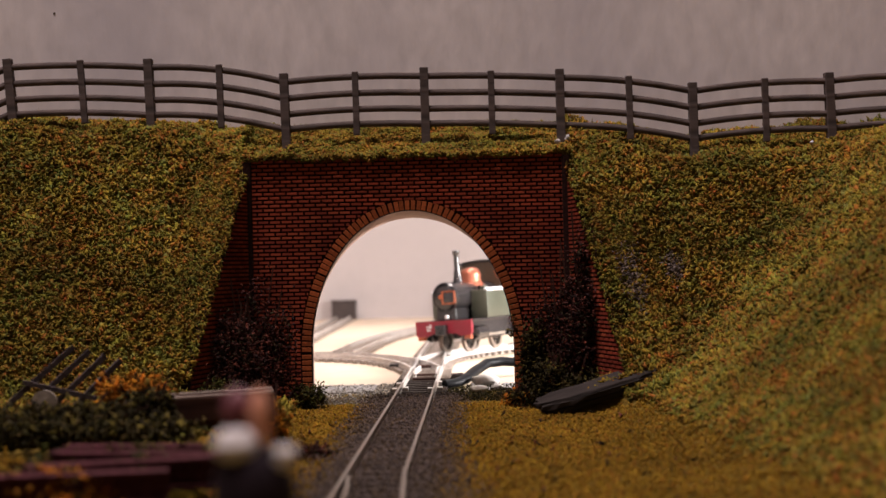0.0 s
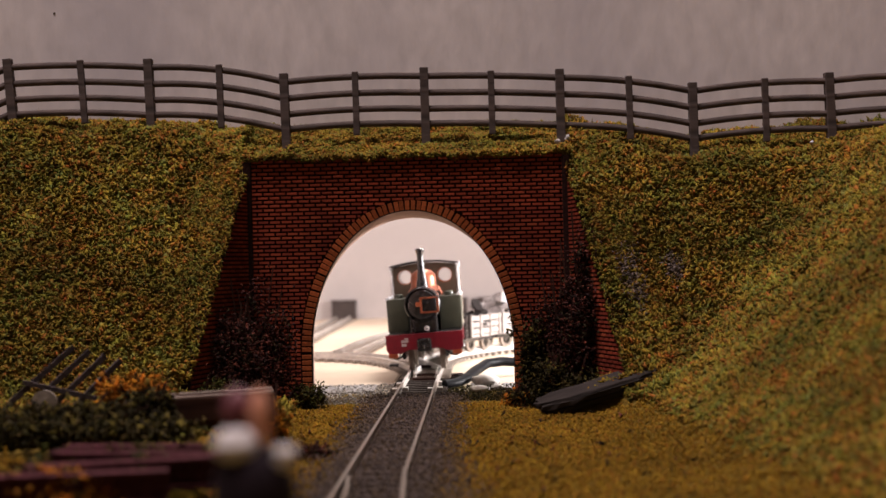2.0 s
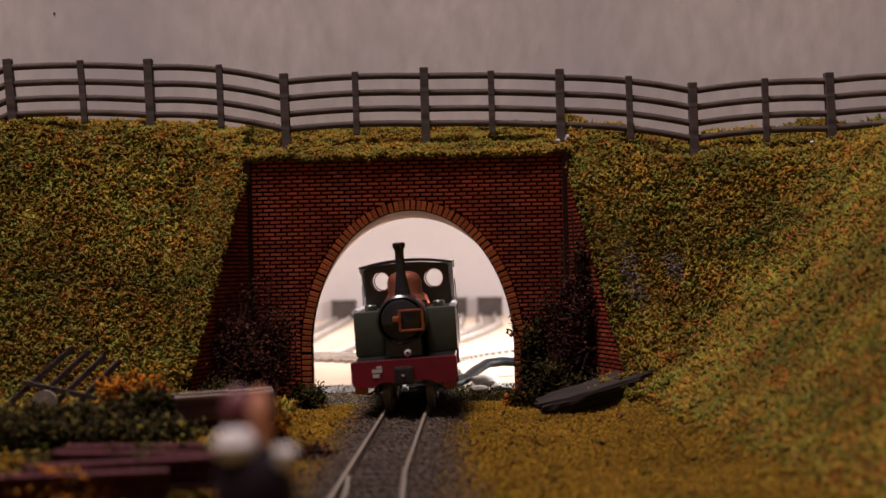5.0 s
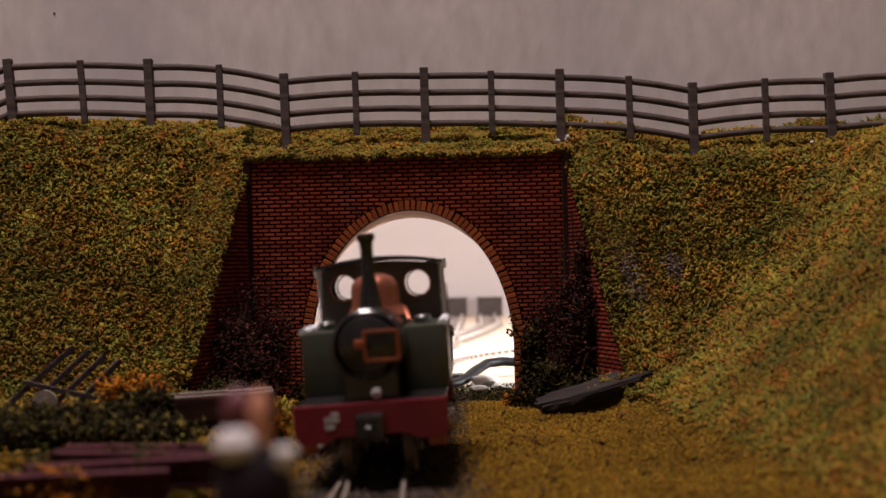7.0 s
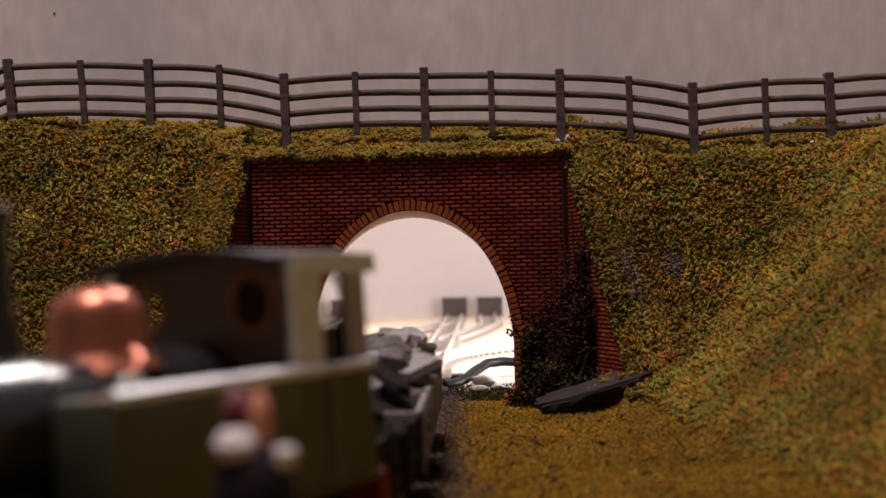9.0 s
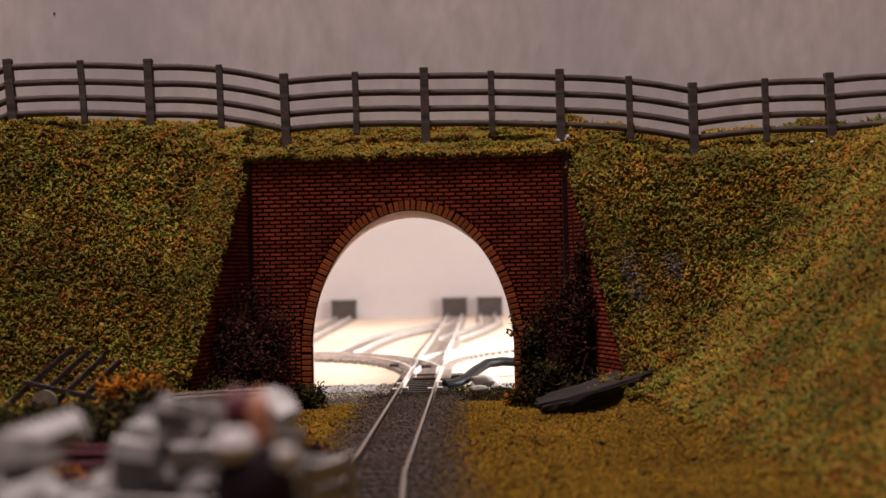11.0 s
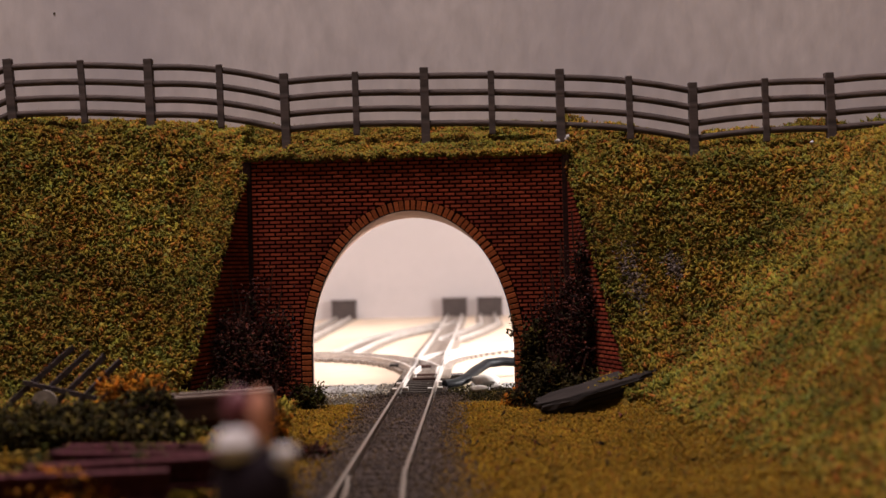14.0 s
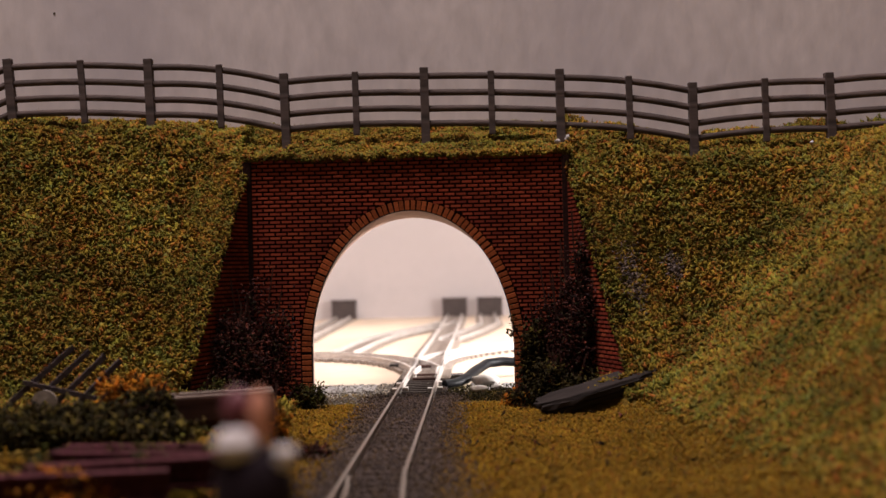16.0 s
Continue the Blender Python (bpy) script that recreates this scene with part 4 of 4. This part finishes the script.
def locomotive():
    """Small side-tank engine; its front looks along -y, its base is the rail head."""
    t = tagged(empty("locomotive"), "dark olive tank engine with red beam, copper dome, tall chimney", "locomotive")
    bm = bmesh.new()
    outline = [(-12, 12.1), (12, 12.1), (12, 7.4), (11.3, 6.4), (7.4, 6.2), (5.2, 7.2), (-5.2, 7.2), (-7.4, 6.2), (-11.3, 6.4), (-12, 7.4)]
    fr = [bm.verts.new((x, -25, z)) for x, z in outline]
    bk = [bm.verts.new((x, -23.6, z)) for x, z in outline]
    for i in range(len(fr)):
        bm.faces.new((fr[i], fr[(i + 1) % len(fr)], bk[(i + 1) % len(fr)], bk[i]))
    bm.faces.new(fr)
    bm.faces.new(bk)
    beam = part("buffer_beam", bm, M_red, t, "bright red front beam")
    for s in (-1, 1):
        part("foot", box(s * 10 - 1.5, s * 10 + 1.5, -24.8, -23.0, 4.9, 6.5, bevel=0.4), M_orange, beam, "orange red beam foot")
    for dx, dz, w, h in ((-6.1, 9.9, 2.3, 0.8), (-6.4, 8.8, 1.5, 0.8), (-5.6, 10.7, 1.2, 0.5)):
        part("mark", box(dx - w / 2, dx + w / 2, -25.12, -24.9, dz - h / 2, dz + h / 2), M_white, beam, "small white plate")
    part("coupling", box(-2.2, 2.2, -28.0, -24.9, 6.6, 10.6, bevel=0.5), M_black, beam, "black coupling block")
    part("hook", sweep([(0, -27.8, 7.6), (0, -29.4, 7.8), (0, -30.2, 9.0)], 0.8, 0.8, n=8), M_black, beam)
    part("running_plate", box(-11.6, 11.6, -23.6, 25, 11.2, 12.2, bevel=0.2), M_black, t)
    for s in (-1, 1):
        part("side_frame", box(s * 6.8 - 0.5, s * 6.8 + 0.5, -22, 25, 4.2, 11.2, bevel=0.2), M_black, t)
        part("cylinder", lathe([(2.2, -19), (2.8, -18.6), (2.8, -10.4), (2.2, -10)], "y", (s * 9.2, 0, 6.8), 20), M_black, t, smooth=True)
        part("connecting_rod", box(s * 8.6 - 0.35, s * 8.6 + 0.35, -14, 9, 5.0, 6.1, bevel=0.15), M_rail, t)
        part("step", box(s * 10.5 - 1.2, s * 10.5 + 1.2, 19, 24, 4.2, 4.9, bevel=0.1), M_bare, t, "bare metal footstep")
        # side tank with rounded edges, filler and bright beading
        x0, x1 = (5.0, 12.1) if s > 0 else (-12.1, -5.0)
        tank = part("side_tank", box(x0, x1, -11, 12.2, 12.2, 22.9, bevel=0.55), M_green, t, "dark olive side tank", True)
        part("beading", sweep([(s * 11.6, -10.6, 22.95), (s * 11.6, 12.2, 22.95)], 1.7, 1.4, n=8), M_bare, tank, "bright metal edge of the tank")
        part("filler", lathe([(1.5, 22.8), (1.5, 24.0), (1.1, 24.4)], "z", (s * 8.2, -5.5, 0), 16), M_green, tank, smooth=True)
        # cab side: waist panel, pillars and the doorway between
        part("cab_side", box(s * 11.3 - 0.5, s * 11.3 + 0.5, 12.2, 24.2, 12.2, 22.6, bevel=0.2), M_green, t)
        part("cab_beading", sweep([(s * 11.5, 12.2, 22.9), (s * 11.5, 24.2, 22.9)], 1.5, 1.2, n=8), M_bare, t, "bright metal edge of the cab side")
        part("front_pillar", box(s * 11.1 - 0.5, s * 11.1 + 0.5, 12.2, 16.9, 22.6, 33.4, bevel=0.15), M_bare, t, "bare metal cab pillar")
        part("rear_pillar", box(s * 11.1 - 0.5, s * 11.1 + 0.5, 21.3, 24.2, 22.6, 33.4, bevel=0.15), M_collar, t, "grey rear cab pillar")
        part("handrail", sweep([(s * 12.0, 17.2, 12.5), (s * 12.2, 17.2, 18), (s * 12.0, 17.2, 29)], 0.35, 0.35, n=8), M_rail, t)
    part("boiler", lathe([(5.2, -22.4), (5.7, -21.9), (5.8, -10), (5.4, -9.9), (5.4, 12.2)], "y", (0, 0, 20.8), 36), M_black, t, smooth=True)
    door = part("smokebox_door", lathe([(0.6, -23.6), (2.5, -23.4), (4.4, -22.9), (4.7, -22.3)], "y", (0, 0, 20.8), 32), M_black, t, smooth=True)
    for a in ((-0.6, 5.2, 22.7, 23.2), (-0.6, 5.2, 18.2, 18.7), (-0.6, 0.0, 18.2, 23.2), (4.6, 5.2, 18.2, 23.2)):
        part("strap", box(a[0], a[1], -23.75, -23.2, a[2], a[3], bevel=0.1), M_orange, door, "orange red strap")
    part("lamp_iron", box(-1.9, -0.3, -24.0, -23.2, 20.4, 21.8, bevel=0.3), M_orange, door, "orange red bracket")
    part("headlamp", lathe([(0.3, -24.2), (0.8, -24.0), (0.8, -22.9), (0.5, -22.8)], "y", (1.0, 0, 13.4), 14), M_white, t, "small white lamp on the running plate", True)
    part("saddle", box(-4.2, 4.2, -22, -11, 12.2, 16.5, bevel=0.4), M_black, t)
    part("chimney", lathe([(2.1, 25.6), (1.6, 26.5), (1.2, 27.2), (1.05, 36.2), (1.15, 37.1), (1.5, 37.6), (1.5, 38.5), (1.2, 38.7), (1.0, 38.5), (0.9, 33)], "z", (0, -11, 0), 28), M_black, t, smooth=True)
    part("dome", lathe([(5.4, 24.6), (4.6, 25.6), (4.2, 26.6), (4.2, 29.2), (3.9, 30.3), (3.0, 31.3), (1.6, 31.8), (0.3, 31.9)], "z", (0, -0.5, 0), 32), M_copper, t, "polished copper dome", True)
    part("steam_pipe", sweep([(3.6, -0.5, 26.5), (5.0, -0.5, 25.4), (5.8, -3, 23.4)], 0.9, 0.9, n=10), M_copper, t, smooth=True)
    part("cab_front", spectacle_sheet(11.2, 22.2, 32.8, 1.3, 12.2, 0.6, [(-6.8, 29.6), (6.8, 29.6)], 2.35), M_cab, t)
    part("cab_back", spectacle_sheet(11.2, 22.2, 32.8, 1.3, 23.4, 0.6, [(-6.8, 29.6), (6.8, 29.6)], 2.9), M_cab, t)
    part("bunker_back", box(-11.2, 11.2, 23.4, 24.2, 12.2, 22.3, bevel=0.2), M_green, t)
    for y in (12.3, 23.5):
        for s in (-1, 1):
            part("window_ring", lathe([(2.35, -0.15), (2.6, -0.15), (2.6, 0.2), (2.35, 0.2)], "y", (s * 6.8, y - 0.1, 29.6), 28, ring=True), M_orange if y < 13 else M_cab, t)
    bm = bmesh.new()
    prof = [(-11.8, 33.2)] + [(-11.8 + 23.6 * i / 16, 33.6 + 1.4 * (1 - ((-11.8 + 23.6 * i / 16) / 11.8) ** 2)) for i in range(17)] + [(11.8, 33.2)]
    prof += [(11.8 - 23.6 * i / 16, 32.9 + 1.4 * (1 - ((11.8 - 23.6 * i / 16) / 11.8) ** 2)) for i in range(1, 16)]
    a = [bm.verts.new((x, 9.0, z)) for x, z in prof]
    b = [bm.verts.new((x, 25.8, z)) for x, z in prof]
    for i in range(len(a)):
        bm.faces.new((a[i], a[(i + 1) % len(a)], b[(i + 1) % len(a)], b[i]))
    bm.faces.new(a)
    bm.faces.new(b)
    part("cab_roof", bm, M_roof, t, "arched dark cab roof")
    for sgn in (-1, 1):
        part("gutter", box(sgn * 11.9 - 0.2, sgn * 11.9 + 0.2, 12.3, 25.6, 31.9, 33.8), M_bare, t, "bright strip on the roof edge")
    part("roof_edge", box(-11.6, 11.6, 25.8, 26.2, 32.4, 33.5, bevel=0.1), M_bare, t, "bright rear edge of the roof")
    part("backhead", box(-4.5, 4.5, 12.8, 14.7, 12.2, 26.5, bevel=1.0), M_black, t)
    part("gauge_pipe", sweep([(-3, 15.0, 24), (-1, 15.4, 26), (2, 15.2, 25), (3, 15.0, 22)], 0.7, 0.7, n=8), M_copper, t, "copper cab pipework")
    part("rear_beam", box(-11.6, 11.6, 25.0, 26.2, 6.4, 12.1, bevel=0.3), M_red, t, "red rear beam")
    for x in (-5.0, 5.0):
        for y in (-15, 7):
            wheel(t, x, y, 4.4, M_black)
    return t


def shard(rng, w, l, th, m):
    """A split slab with a broken, uneven outline."""
    bm = bmesh.new()
    lo, hi = [], []
    n = 9
    for q in range(n):
        a = 2 * math.pi * (q + rng.uniform(-0.3, 0.3)) / n
        x = w / 2 * max(-1, min(1, 1.3 * math.cos(a))) * rng.uniform(0.8, 1.1)
        y = l / 2 * max(-1, min(1, 1.3 * math.sin(a))) * rng.uniform(0.85, 1.1)
        lo.append(bm.verts.new(m @ Vector((x, y, -th / 2))))
        hi.append(bm.verts.new(m @ Vector((x * 0.93, y * 0.96, th / 2 + rng.uniform(-0.2, 0.2)))))
    for q in range(n):
        bm.faces.new((lo[q], lo[(q + 1) % n], hi[(q + 1) % n], hi[q]))
    bm.faces.new(lo[::-1])
    bm.faces.new(hi)
    return bm


def wagon(load, seed):
    t = tagged(empty("wagon"), ["bleached grey slatted wagon heaped with pale slate blocks", "weathered dark brown slatted wagon heaped with dark slate", "bleached grey slatted wagon with dark slate pieces"][load], "wagon", group="wagons of the train")
    wood = M_wagon if load == 1 else M_pale_wagon
    load_mat = [M_grey_slate, M_load, M_load][load]
    part("underframe", box(-6, 6, -12.6, 12.6, 3.6, 5.4, bevel=0.2), M_black, t)
    part("floor_board", box(-9, 9, -12.8, 12.8, 5.4, 6.2, bevel=0.1), wood, t)
    for s in (-1, 1):
        for k in range(3):
            part("side_slat", box(s * 8.7 - 0.35, s * 8.7 + 0.35, -12.6, 12.6, 6.6 + k * 2.5, 8.5 + k * 2.5, bevel=0.12), wood, t)
            part("end_slat", box(-8.3, 8.3, s * 12.4 - 0.35, s * 12.4 + 0.35, 6.6 + k * 2.5, 8.5 + k * 2.5, bevel=0.12), wood, t)
        for y in (-12.4, -4.2, 4.2, 12.4):
            part("stanchion", box(s * 9.3 - 0.35, s * 9.3 + 0.35, y - 0.6, y + 0.6, 5.4, 14.0, bevel=0.1), wood, t)
        part("drawbar", box(-0.8, 0.8, s * 14 - 1.6, s * 14 + 1.6, 5.5, 6.5, bevel=0.2), M_black, t)
    rng = np.random.default_rng(seed)
    name = "slate_piece" if load else "stone_block"
    for k in range(34):
        x, y = rng.uniform(-7, 7), rng.uniform(-9, 9) * (1.0 if load else 0.55)
        zz = (10.4 if load else 11.0) + (3.2 if load else 9.0) * rng.random() * (1 - (x / 11) ** 2) * (1 - (y / 16) ** 2)
        dims = (rng.uniform(3, 7), rng.uniform(9, 17), rng.uniform(0.7, 1.6)) if load else (rng.uniform(5, 8), rng.uniform(9, 15), rng.uniform(0.9, 1.8))
        m = Matrix.Translation((x, y, zz)) @ Euler((rng.uniform(-0.3, 0.3), rng.uniform(-0.35, 0.35), rng.uniform(-0.5, 0.5))).to_matrix().to_4x4()
        part(name, shard(rng, *dims, m), load_mat, t)
    heap = box(-8, 8, -11.8, 11.8, 6.2, 12.2, bevel=2.0)
    if not load:
        for v in heap.verts:
            if v.co.z > 10:
                v.co = Vector((v.co.x * 0.6, v.co.y * 0.6, v.co.z + 7.0))
    part("load_heap", heap, load_mat, t)
    if load:
        for x, y, a, b, c in ((-3, -4, 0.55, 0.3, 0.5), (-5.5, -5, 0.75, -0.2, 0.2), (3, 5, 0.35, 0.3, 0.7)):
            m = Matrix.Translation((x, y, 17.0)) @ Euler((a, b, c)).to_matrix().to_4x4()
            part(name, shard(rng, 4.6, 13, 1.1, m), load_mat, t)
    for x in (-5.0, 5.0):
        for y in (-6.5, 6.5):
            wheel(t, x, y, 3.2, M_black)
    return t


engine = locomotive()
wagons = [wagon(1, 50), wagon(2, 51), wagon(0, 53), wagon(0, 52)]

# distance of the engine's middle along the line, in mm, by the clock
CLOCK = [(0, -83), (0.5, -81), (1.0, -58.5), (1.5, -30), (2.0, -4), (2.5, 12.5), (3.0, 28), (3.5, 45), (4.0, 63.5), (4.5, 82), (5, 101), (5.5, 120.5),
         (6, 140.5), (6.5, 162.5), (7, 187), (7.5, 212), (7.7, 222), (8, 246.5), (8.5, 272.5), (8.8, 287), (9, 296), (9.2, 305.5), (9.5, 321), (10, 349), (10.5, 379), (11, 414), (11.5, 452),
         (12, 472), (12.5, 483), (13, 488), (13.5, 490), (16, 490)]


def run_at(t):
    """Distance at t by a smooth curve through CLOCK."""
    ts, ss = [c[0] for c in CLOCK], [c[1] for c in CLOCK]
    i = max(0, min(len(ts) - 2, int(np.searchsorted(ts, t, "right")) - 1))
    h = ts[i + 1] - ts[i]
    def slope(k):
        if k == 0 or k == len(ts) - 1:
            return 0.0
        a, b = (ss[k] - ss[k - 1]) / (ts[k] - ts[k - 1]), (ss[k + 1] - ss[k]) / (ts[k + 1] - ts[k])
        return 0.0 if a * b <= 0 else 2 * a * b / (a + b)
    u = (t - ts[i]) / h
    m0, m1 = slope(i) * h, slope(i + 1) * h
    return ss[i] * (2 * u ** 3 - 3 * u ** 2 + 1) + m0 * (u ** 3 - 2 * u ** 2 + u) + ss[i + 1] * (-2 * u ** 3 + 3 * u ** 2) + m1 * (u ** 3 - u ** 2)


def ride(s, half, lean, aside=0.0, ahead=0.0):
    """Pose of a vehicle at s whose axles stand half before and behind a point that lies ahead of its middle."""
    xa, ya, _ = line_at(s + ahead + half)
    xb, yb, _ = line_at(s + ahead - half)
    h = math.atan2(xb - xa, yb - ya)
    return at((xa + xb) / 2 + aside * math.cos(h) + ahead * math.sin(h), (ya + yb) / 2 + ahead * math.cos(h), 0, ry=lean, rz=-math.degrees(h))


def motions():
    times = [round(0.1 * i, 1) for i in range(161)]
    walk(engine, [(t, ride(run_at(t), 11, -3.0, 0.8, 4.0)) for t in times])
    for k, w in enumerate(wagons):
        walk(w, [(t, ride(run_at(t) - 42.5 - 29.5 * k, 6.5, 0.0)) for t in times])
    for w, x, y, r in WHEELS:
        walk(w, [(t, at(x, y, r, rx=math.degrees((run_at(t) - run_at(0)) / r))) for t in [i / 15 for i in range(241)]])


motions()
